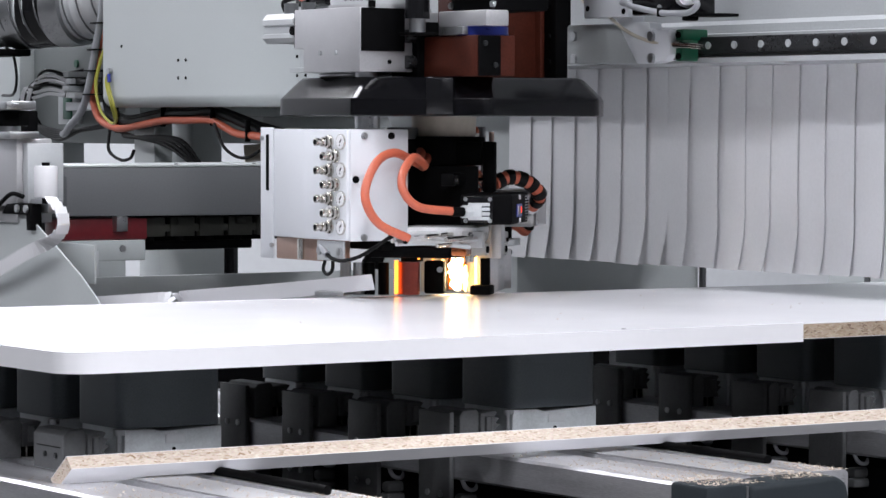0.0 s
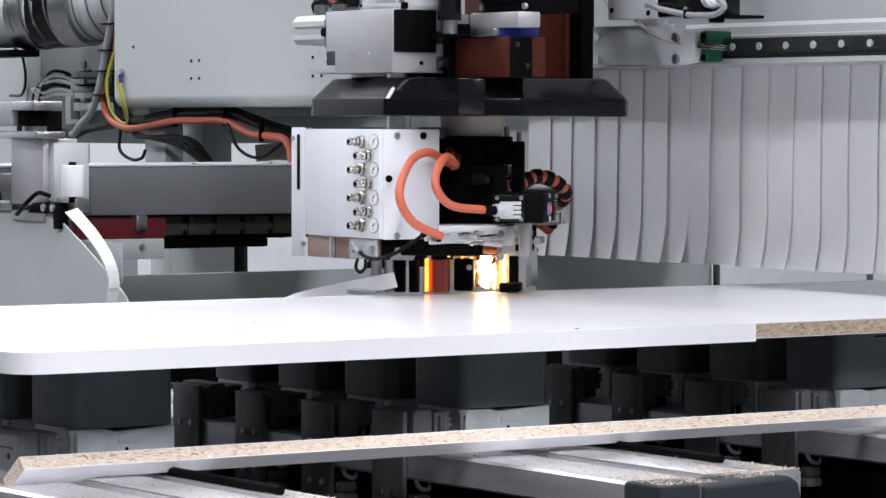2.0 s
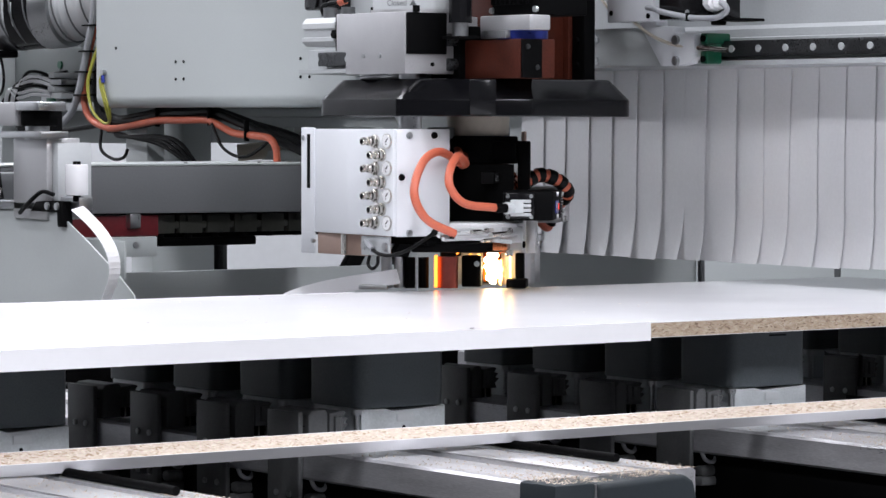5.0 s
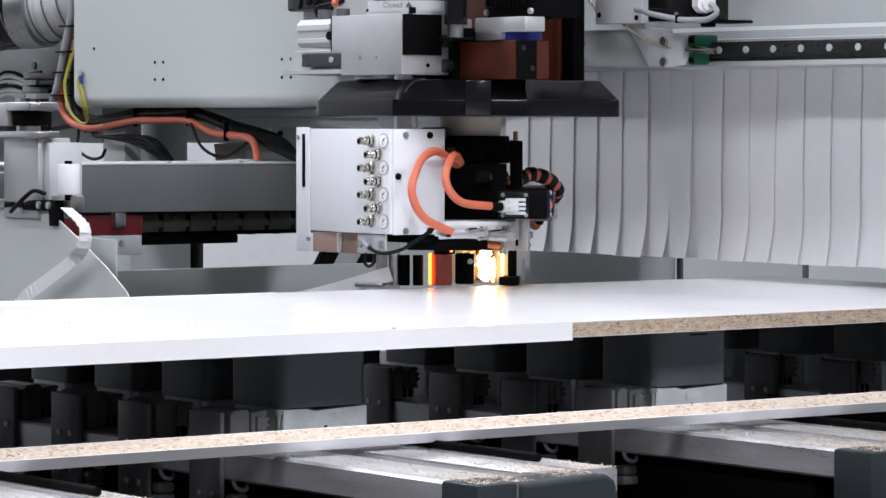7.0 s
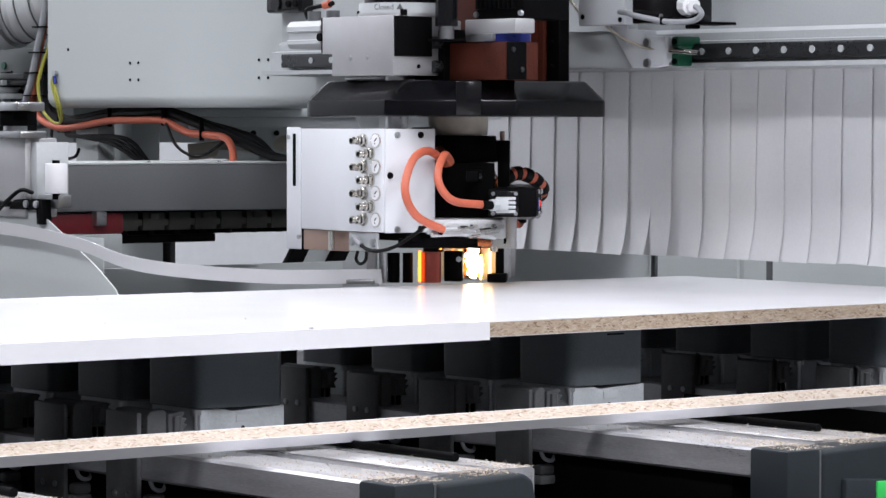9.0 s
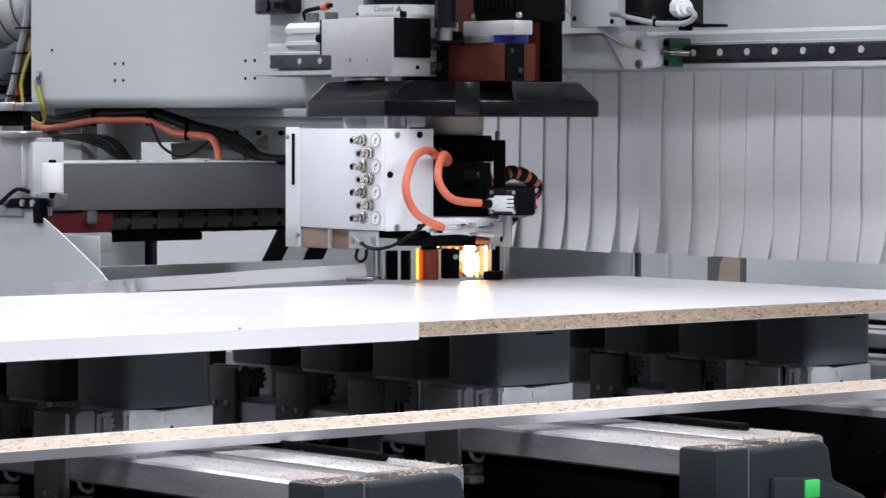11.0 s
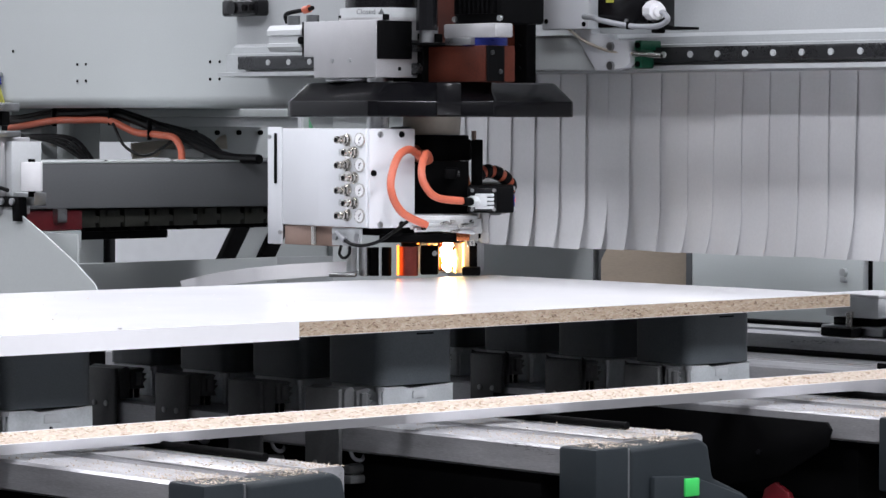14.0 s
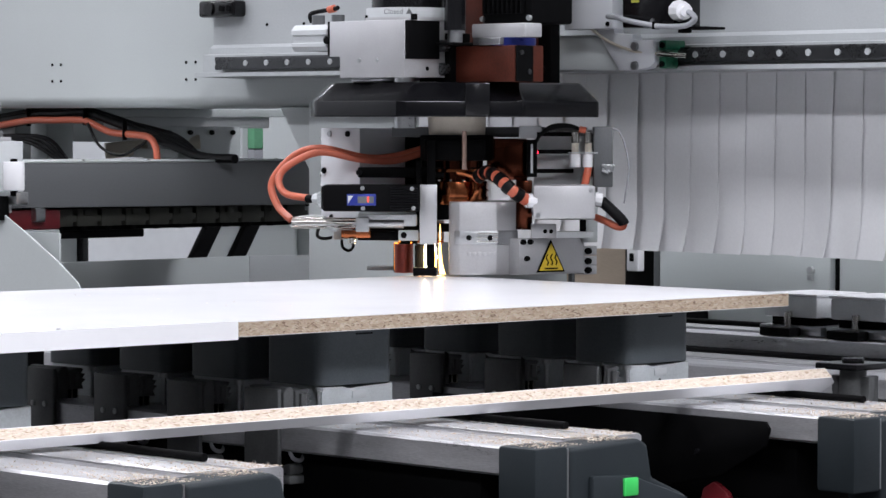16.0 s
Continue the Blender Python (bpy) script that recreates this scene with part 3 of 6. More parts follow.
    part("guard_post", B(2.2, 2.235, 1.7585, 1.775, 0.0, 1.0, 0.002), DARK_PAINT, t)
    part("guard_tie", B(1.41, 2.24, 1.27, 1.294, 1.3, 1.33, 0.003), GREY_PAINT, t)
    # guards under the beam
    part("lower_guard", B(1.2, 1.59, 2.3, 2.36, 1.17, 1.193, 0.003), PALE_PAINT, t)
    part("guard_flange", B(1.12, 1.62, 2.28, 2.38, 1.1935, 1.2095, 0.002), GREY_PAINT, t)
    part("guard_bracket", B(1.222, 1.427, 2.2, 2.26, 1.06, 1.1735, 0.002), GREY_PAINT, t)
    # the carriage that rides at the rear of the bed
    carriage = part("rear_carriage", P([(0.22, 1.031), (1.2, 1.025), (1.36, 1.025), (1.3, 1.108), (0.22, 1.108)], "y", 1.85, 2.12, 0.002), CARRIAGE_PAINT, t, "dark grey steel carriage beam")
    part("carriage_top", B(0.22, 1.3, 1.85, 2.12, 1.1085, 1.112, 0.001), GREY_PAINT, t)
    for x in (0.78, 0.93, 1.1, 1.24):
        screw(t, (x, 1.87, 1.112), (0, 0, 1), 0.004)
    red = part("red_block", B(0.55, 0.72, 1.86, 1.899, 0.989, 1.0245, 0.003), RED_PAINT, t, "red enamelled drive block")
    part("hook", B(0.655, 0.676, 1.845, 1.862, 1.003, 1.028, 0.002), STEEL, red)
    plate = part("red_block_plate", B(0.54, 0.711, 1.85, 1.87, 0.955, 0.9885, 0.002), GREY_PAINT, t)
    screw(plate, (0.668, 1.85, 0.975), (0, -1, 0), 0.006)
    part("plate_step", B(0.54, 0.62, 1.84, 1.8495, 0.93, 0.972, 0.002), PALE_PAINT, plate)
    chain = part("cable_chain", B(0.72, 1.34, 1.9, 1.98, 0.984, 1.0295, 0.002), MATT_BLACK, t, "black articulated cable chain")
    for k in range(11):
        x = 0.722 + 0.056 * k
        part("chain_link", P([(x, 0.992), (x + 0.046, 0.992), (x + 0.046, 1.0), (x + 0.054, 1.0), (x + 0.054, 1.012), (x + 0.046, 1.012), (x + 0.046, 1.0235), (x, 1.0235), (x, 1.014), (x - 0.0, 1.013), (x, 0.999)],
                                "y", 1.886, 1.9, 0.001), CHAIN_OLIVE, chain)
        part("chain_stud", C((x + 0.02, 1.893, 0.992), (x + 0.02, 1.893, 0.984), 0.007, seg=10), MATT_BLACK, chain)
        if k % 2:
            part("chain_clip", B(x + 0.012, x + 0.03, 1.88, 1.886, 1.012, 1.0225, 0.001), CHAIN_OLIVE, chain)
    part("chain_tail", B(0.742, 0.944, 1.9, 1.95, 0.969, 0.984, 0.003), MATT_BLACK, chain)
    for x0, x1, m in ((0.92, 1.0, GREY_PAINT), (1.07, 1.21, GREY_PAINT), (1.215, 1.24, BLACK_PLASTIC), (1.84, 1.92, GREY_PAINT)):
        part("rear_post", B(x0, x1, 2.46, 2.54, 0.0, 1.0, 0.003), m, t)
    part("stay_sheet", P([(1.425, 0.72), (2.05, 0.72), (2.05, 1.0), (1.6, 1.0)], "y", 2.5, 2.506), GREY_PAINT, t, "grey sheet behind the black braces")
    for x in (1.42, 1.528):
        part("brace", P([(x, 0.72), (x + 0.04, 0.72), (x + 0.214, 1.0), (x + 0.174, 1.0)], "y", 2.48, 2.499, 0.002), MATT_BLACK, t, "black diagonal brace")
    part("post_tie", B(0.6, 1.92, 2.46, 2.53, 1.0, 1.03, 0.003), MATT_BLACK, t)
    part("tie_arm", B(0.7, 0.8, 2.1, 2.5, 1.03, 1.06, 0.003), DARK_PAINT, t)
    for x0, x1, top in ((1.07, 1.11, 1.19), (1.15, 1.216, 1.215)):
        part("upper_post", B(x0, x1, 2.48, 2.56, 1.03, top, 0.003), GREY_PAINT, t)
    for k in range(4):
        part("box_bolt", C((1.24 + 0.055 * k, 2.2, 1.162), (1.24 + 0.055 * k, 2.194, 1.162), 0.005, seg=8), MATT_BLACK, t)
    part("air_cylinder", C((1.16, 2.3, 1.125), (1.32, 2.2, 1.142), 0.016, seg=20), CERAMIC, t, "yellowed air cylinder")
    part("cylinder_mount", B(1.2, 1.26, 2.12, 2.28, 1.112, 1.13, 0.002), GREY_PAINT, t)
    apron = part("apron", B(0.5, 1.535, 2.3, 2.31, 0.72, 0.905, 0.002), GREY_PAINT, t, "light grey sheet metal apron")
    part("apron_end", P([(1.535, 2.3), (1.68, 2.26), (1.68, 2.27), (1.535, 2.31)], "z", 0.72, 0.905), PALE_PAINT, apron)
    part("apron_stay", B(0.6, 0.66, 2.1, 2.3, 0.88, 0.9, 0.002), DARK_PAINT, t)
    part("stay_post", B(0.6, 0.66, 2.06, 2.11, 0.88, 1.04, 0.002), DARK_PAINT, t)
    part("runner", B(0.24, 0.38, 1.86, 1.94, 0.862, 1.0305, 0.003), GREY_PAINT, t)
    # cabinet wall behind the left end
    cab = part("rear_cabinet", B(1.45, 1.6, 2.56, 3.9, 1.14, 1.95, 0.004), MID_GREY, t, "grey rear cabinet with cable connectors")
    part("cabinet_stay", B(1.3, 1.6, 2.5, 2.58, 1.25, 1.9, 0.003), GREY_PAINT, cab)
    box_ = part("terminal_box", B(1.18, 1.33, 2.74, 3.2, 1.14, 1.335, 0.003), MID_GREY, cab, "grey-green terminal box with connectors")
    part("box_hanger", B(1.28, 1.5, 2.9, 3.1, 1.335, 1.5, 0.003), MID_GREY, cab)
    part("pilot_lamp", C((1.181, 3.005, 1.3), (1.176, 3.005, 1.3), 0.008, seg=16), GREEN_PLASTIC, cab)
    part("display", B(1.165, 1.18, 2.98, 3.062, 1.178, 1.242, 0.002), PALE_PAINT, cab)
    part("display_glass", B(1.163, 1.1655, 2.998, 3.036, 1.188, 1.232, 0.001), GREEN_PLASTIC, cab)
    for k, (y, z) in enumerate(((2.93, 1.272), (2.915, 1.258), (2.925, 1.244), (2.9, 1.23))):
        part("connector", B(1.12, 1.18, y, y + 0.03, z, z + 0.011, 0.002), PALE_PAINT, cab)
    part("connector_bar", B(1.13, 1.18, 2.8, 3.0, 1.258, 1.27, 0.002), BLACK_PLASTIC, cab)
    part("connector_bar", B(1.14, 1.18, 2.8, 2.98, 1.205, 1.222, 0.002), STEEL, cab)
    part("left_pillar", B(1.15, 1.3, 3.205, 3.5, 0.0, 1.5, 0.004), GREY_PAINT, cab)
    for k in range(6):
        part("white_lead", tube(bmesh.new(), [(1.13, 2.94 + 0.004 * k, 1.27 - 0.007 * k), (1.11, 2.97 + 0.005 * k, 1.284 - 0.009 * k), (1.1, 3.005 + 0.008 * k, 1.282 - 0.01 * k), (1.1, 3.035 + 0.009 * k, 1.25), (1.1, 3.05 + 0.008 * k, 1.215), (1.11, 3.03, 1.175)], 0.0034, 8), WHITE_TAPE if k % 3 else CABLE_BLACK, cab)
    # strip curtain
    cur = part("curtain_bar", B(0.992, 0.999, -0.58, 1.19, 1.246, 1.2615, 0.001), SEAT_GREY, t, "curtain of overlapping grey strips")
    rng = random.Random(11)
    seams = [1.178, 1.134, 1.079, 1.02, 0.964, 0.906, 0.846, 0.796, 0.744, 0.677, 0.62, 0.561, 0.503, 0.447, 0.387, 0.328, 0.272]
    while seams[-1] > -0.5:
        seams.append(seams[-1] - rng.uniform(0.053, 0.062))
    for left, right in zip(seams, seams[1:]):
        # each strip's free edge lies over the next one, stands off by a few millimetres and curls out at its lower corner
        proud, lean, curl = rng.choice((0.0006, 0.001, 0.002, 0.0035, 0.005)), rng.uniform(0.0, 0.006), rng.uniform(0.003, 0.01)
        bow, drop, warp = rng.uniform(-0.001, 0.003), rng.uniform(-0.0012, 0.0012), rng.uniform(-0.002, 0.003)
        wide = left - right + 0.018
        bm = bmesh.new()
        skins = []
        for depth in (0.0, 0.0009):
            rows = []
            for i in range(19):
                f = i / 18
                low = max(0.0, (f - 0.72) / 0.28) ** 2
                row = []
                for j in range(9):
                    q = j / 8
                    edge = q ** 2
                    x = 0.989 - proud * edge * min(1.0, 0.12 + 1.3 * f) - 0.0035 * q - bow * math.sin(f * math.pi) + warp * math.sin(q * math.pi) * f - low * curl * (0.25 + 0.75 * edge)
                    row.append(bm.verts.new((x + depth, left + 0.018 - q * wide + lean * f + low * 0.005 * (0.4 + 0.6 * edge), 1.262 - (0.2835 + drop) * f)))
                rows.append(row)
            skins.append(rows)
        for rows in skins:
            for p, q in zip(rows, rows[1:]):
                for j in range(8):
                    bm.faces.new((p[j], p[j + 1], q[j + 1], q[j]))
        rim = [(0, j) for j in range(9)] + [(i, 8) for i in range(1, 19)] + [(18, j) for j in range(7, -1, -1)] + [(i, 0) for i in range(17, 0, -1)]
        for (i, j), (m, n) in zip(rim, rim[1:] + rim[:1]):
            bm.faces.new((skins[0][i][j], skins[0][m][n], skins[1][m][n], skins[1][i][j]))
        part("strip", bm, CURTAIN, cur)
    return t


gantry = build_gantry()


def gantry_cables():
    t = thing("cable_loom", "black and orange cable loom tied under the gantry beam", "cable loom")
    run = [(1.04, 2.62, 1.5), (1.04, 2.625, 1.418), (1.04, 2.63, 1.364), (1.04, 2.651, 1.31), (1.04, 2.667, 1.256), (1.04, 2.663, 1.212), (1.04, 2.636, 1.186), (1.04, 2.587, 1.173), (1.04, 2.537, 1.171), (1.04, 2.397, 1.185), (1.04, 2.314, 1.186), (1.045, 2.223, 1.186), (1.05, 2.175, 1.172), (1.05, 2.134, 1.162), (1.05, 2.06, 1.158), (1.05, 2.02, 1.153), (1.05, 2.0, 1.135), (1.05, 1.995, 1.105)]
    part("orange_cable", tube(bmesh.new(), run, 0.0068, 12), ORANGE, t, "orange motor cable")
    for k, (dy, dz, r) in enumerate(((0.012, 0.012, 0.009), (-0.004, 0.018, 0.008), (0.02, 0.004, 0.007))):
        pts = [(x + 0.014 + 0.006 * k, y - dy - (0.0 if z < 1.2 else 0.014), z + dz * (1 if z < 1.25 else 0)) for x, y, z in run[:12]] + [(1.07 + 0.01 * k, 2.0, 1.145 + 0.006 * k), (1.08, 1.9, 1.118), (1.08, 1.8, 1.114)]
        part("black_cable", tube(bmesh.new(), pts, r, 10), CABLE_BLACK, t)
    for dy in (0.0, 0.009):
        part("earth_cable", tube(bmesh.new(), [(0.995, 2.518 + dy / 2, 1.272), (0.993, 2.516 + dy, 1.255), (0.995, 2.501 + dy, 1.217), (1.005, 2.508 + dy, 1.196), (1.015, 2.529, 1.182), (1.022, 2.567, 1.183), (1.022, 2.606, 1.208), (1.022, 2.62 + dy / 3, 1.255), (1.024, 2.605 + dy / 3, 1.298), (1.028, 2.59, 1.341), (1.03, 2.585, 1.45)], 0.0027, 8), CABLE_GREEN, t, "green and yellow earth cable")
    part("blue_sleeve", C((0.994, 2.517, 1.271), (0.993, 2.513, 1.257), 0.0036, seg=10), BLUE, t)
    part("cable_lug", C((1.001, 2.518, 1.277), (0.992, 2.518, 1.277), 0.006, seg=12), STEEL, t)
    part("grey_cable", tube(bmesh.new(), [(1.03, 2.605, 1.5), (1.03, 2.612, 1.396), (1.03, 2.635, 1.332), (1.03, 2.651, 1.288), (1.03, 2.672, 1.24), (1.035, 2.708, 1.202), (1.04, 2.766, 1.174), (1.06, 2.825, 1.16), (1.1, 2.92, 1.16)], 0.0072, 10), CABLE_GREY, t, "thick blue-grey cable")
    for k in range(5):
        part("black_cable", tube(bmesh.new(), [(1.17, 2.96 - 0.01 * k, 1.285 - 0.01 * k), (1.13, 3.02 + 0.01 * k, 1.27), (1.1, 3.07 + 0.012 * k, 1.225 - 0.004 * k), (1.09, 3.03 + 0.006 * k, 1.185), (1.08, 2.9, 1.165 - 0.004 * k), (1.06, 2.75, 1.168), (1.05, 2.55, 1.182)], 0.0045, 8), CABLE_BLACK, t)
    for k in range(4):
        part("thin_cable", tube(bmesh.new(), [(1.05, 2.585 - 0.01 * k, 1.166), (1.04, 2.5 + 0.01 * k, 1.155), (1.05, 2.4 - 0.015 * k, 1.14 + 0.004 * k), (1.07, 2.33 - 0.01 * k, 1.105)], 0.0038, 8), CABLE_BLACK, t)
    part("thin_cable", tube(bmesh.new(), [(1.04, 2.6, 1.168), (1.03, 2.585, 1.13), (1.03, 2.54, 1.112), (1.03, 2.5, 1.115), (1.03, 2.485, 1.13)], 0.0032, 8), CABLE_BLACK, t)
    part("thin_cable", tube(bmesh.new(), [(1.04, 2.2, 1.18), (1.04, 2.16, 1.135), (1.05, 2.1, 1.12), (1.06, 2.02, 1.155)], 0.003, 8), CABLE_BLACK, t)
    part("thin_cable", tube(bmesh.new(), [(1.03, 3.02, 1.33), (1.02, 2.97, 1.315), (1.02, 2.955, 1.27), (1.03, 2.99, 1.238), (1.06, 3.1, 1.236)], 0.003, 8), CABLE_BLACK, t)
    for y, z, r in ((2.622, 1.37, 0.018), (2.635, 1.32, 0.018), (2.65, 1.28, 0.018), (2.655, 1.235, 0.018)):
        part("cable_tie", B(1.02, 1.05, y - 0.024, y + 0.02, z - 0.0015, z + 0.0015, 0.0005), MATT_BLACK, t)
    for y, z in ((2.58, 1.178), (2.4, 1.19), (2.215, 1.192), (2.09, 1.164)):
        part("cable_tie", B(1.04, 1.05, y - 0.0015, y + 0.0015, z - 0.016, z + 0.022, 0.0005), MATT_BLACK, t)
    return t


loom = gantry_cables()


def suction_hose():
    t = thing("suction_hose", "clear ribbed dust suction hose with steel clamps", "suction hose")
    line = [(1.02, 2.97, 1.405), (1.05, 2.9, 1.405), (1.09, 2.83, 1.41), (1.13, 2.76, 1.425), (1.18, 2.69, 1.46), (1.24, 2.63, 1.52)]
    part("hose", tube(bmesh.new(), line, 0.068, 28, 9, 0.025), PALE_PAINT, t, "clear ribbed plastic hose")
    for k, q in enumerate(spline(line, 5)[1:25:2]):
        d = Vector((0.42, -0.86, 0.2))
        part("rib_wire", tube(bmesh.new(), [q + 0.0715 * (math.cos(a) * Vector((0.9, 0.44, 0)) + math.sin(a) * Vector((-0.09, 0.18, 0.98))) for a in (2 * math.pi * j / 24 for j in range(25))], 0.0019, 6, 1), DARK_PAINT, t)
    part("pipe", tube(bmesh.new(), [(0.86, 3.36, 1.41), (0.93, 3.2, 1.408), (1.04, 2.945, 1.405)], 0.075, 28, 4), GREY_PAINT, t, "grey steel suction pipe")
    part("clamp_band", tube(bmesh.new(), [(1.03, 2.967, 1.405), (1.04, 2.945, 1.405), (1.05, 2.92, 1.405)], 0.079, 28, 2), STEEL, t)
    part("rubber_sleeve", tube(bmesh.new(), [(1.05, 2.92, 1.405), (1.063, 2.892, 1.4065), (1.076, 2.865, 1.408)], 0.0775, 28, 2), BLACK_PLASTIC, t)
    part("clamp_band", tube(bmesh.new(), [(1.076, 2.865, 1.408), (1.085, 2.845, 1.409), (1.095, 2.822, 1.411)], 0.079, 28, 2), STEEL, t)
    part("clamp_screw", B(0.97, 1.04, 2.93, 3.1, 1.312, 1.326, 0.003), MATT_BLACK, t)
    part("hanger", B(0.95, 1.46, 3.1, 3.13, 1.45, 1.5, 0.003), DARK_PAINT, t)
    return t


suction = suction_hose()


def tape_feeder():
    t = thing("tape_feeder", "grey edge tape feeder with a white guide roller", "tape feeder")
    part("top_bar", B(0.3, 0.345, 1.6, 1.9, 1.176, 1.213, 0.002), ALU, t, "milled aluminium arm")
    part("bar_tip", B(0.3, 0.35, 1.525, 1.6, 1.2, 1.214, 0.002), STEEL, t)
    knob = part("knob", C((0.335, 1.585, 1.176), (0.335, 1.585, 1.2), 0.03, seg=8, bev=0.003), MATT_BLACK, t, "black clamping knob")
    part("bolt", C((0.335, 1.585, 1.2), (0.335, 1.585, 1.207), 0.012, seg=6), MATT_BLACK, knob)
    part("shaft", C((0.335, 1.59, 1.155), (0.335, 1.59, 1.177), 0.019, seg=20), STEEL, t)
    part("collar", B(0.31, 0.36, 1.535, 1.665, 1.157, 1.168, 0.002), STEEL, t)
    part("column", B(0.33, 0.39, 1.553, 1.66, 1.03, 1.157, 0.002), ALU, t, "milled aluminium column")
    part("column_cheek", B(0.34, 0.4, 1.535, 1.552, 1.06, 1.15, 0.001), PALE_PAINT, t)
    roller = part("guide_roller", C((0.345, 1.485, 1.0695), (0.345, 1.485, 1.117), 0.0175, seg=28, bev=0.0015), WHITE_TAPE, t, "white plastic guide roller")
    part("roller_pin", C((0.345, 1.485, 1.06), (0.345, 1.485, 1.122), 0.006, seg=12), MATT_BLACK, roller)
    part("roller_bracket", B(0.345, 0.37, 1.478, 1.6, 1.046, 1.067, 0.002), STEEL, t)
    part("jaw", P([(1.6, 1.043), (1.585, 1.058), (1.555, 1.06), (1.5, 1.06), (1.497, 1.02), (1.516, 1.02), (1.518, 1.043)], "x", 0.328, 0.345, 0.001), MATT_BLACK, t)
    for y in (1.545, 1.515):
        screw(t, (0.328, y, 1.052), (-1, 0, 0), 0.0065)
    part("jaw_cable", tube(bmesh.new(), [(0.32, 1.62, 1.04), (0.315, 1.58, 1.058), (0.32, 1.55, 1.074), (0.33, 1.53, 1.07)], 0.0035, 8), CABLE_BLACK, t)
    part("foot_block", B(0.33, 0.39, 1.53, 1.8, 1.044, 1.0575, 0.002), STEEL, t)
    cover = part("cover_plate", P([(2.2, 1.04), (1.7, 1.043), (1.514, 1.048), (1.508, 1.045), (1.504, 1.032), (1.438, 1.001), (1.352, 0.957), (1.3, 0.925), (1.25, 0.86), (2.2, 0.86)], "x", 0.335, 0.338, 0.0006, 1), GREY_PAINT, t, "smooth light grey cover plate")
    part("end_stop", P([(1.435, 0.999), (1.75, 0.999), (1.75, 0.94), (1.435, 0.94)], "x", 0.4, 0.404, 0.001), GREY_PAINT, t)
    part("upright", B(0.37, 0.42, 1.66, 1.72, 0.9, 1.2, 0.002), MATT_BLACK, t)
    part("air_line", tube(bmesh.new(), [(0.32, 1.76, 1.13), (0.315, 1.72, 1.14), (0.315, 1.69, 1.13), (0.318, 1.685, 1.09), (0.32, 1.68, 1.06)], 0.004, 8), CABLE_BLACK, t)
    part("fitting", C((0.318, 1.684, 1.06), (0.318, 1.684, 1.078), 0.006, seg=10), CHROME, t)
    part("mount_arm", B(0.38, 0.44, 1.6, 1.852, 1.036, 1.1, 0.003), DARK_PAINT, t)
    return t


feeder = tape_feeder()


# ---- the working head that slides on the gantry ----
AX, AY = 0.598, 0.79  # the upright axis of the head


def around(a, d, turn=51.0):
    """Plan position from the head's axis: a along, d to the left of the given bearing."""
    c, s = math.cos(radians(turn)), math.sin(radians(turn))
    return AX + a * c - d * s, AY + a * s + d * c


def curved_text(words, cx, cy, z, r, bearing, size):
    """Letters wrapped on an upright ring."""
    cu = bpy.data.curves.new("lettering", "FONT")
    cu.body, cu.size, cu.align_x, cu.align_y = words, size, "CENTER", "CENTER"
    tmp = new("lettering", cu)
    me = bpy.data.meshes.new_from_object(tmp.evaluated_get(bpy.context.evaluated_depsgraph_get()))
    bpy.data.objects.remove(tmp)
    bm = bmesh.new()
    bm.from_mesh(me)
    bmesh.ops.subdivide_edges(bm, edges=bm.edges[:], cuts=1)
    for v in bm.verts:
        a = radians(bearing) + v.co.x / r
        v.co = (cx + r * math.cos(a), cy + r * math.sin(a), z + v.co.y)
    return bm


def rounded(p, q, r, reach):
    """Three points that round the corner q between p and r."""
    p, q, r = Vector(p), Vector(q), Vector(r)
    a, b = q + (p - q).normalized() * reach, q + (r - q).normalized() * reach
    return [tuple(a), tuple(a * 0.56 + b * 0.06 + q * 0.38), tuple(a * 0.25 + b * 0.25 + q * 0.5), tuple(a * 0.06 + b * 0.56 + q * 0.38), tuple(b)]


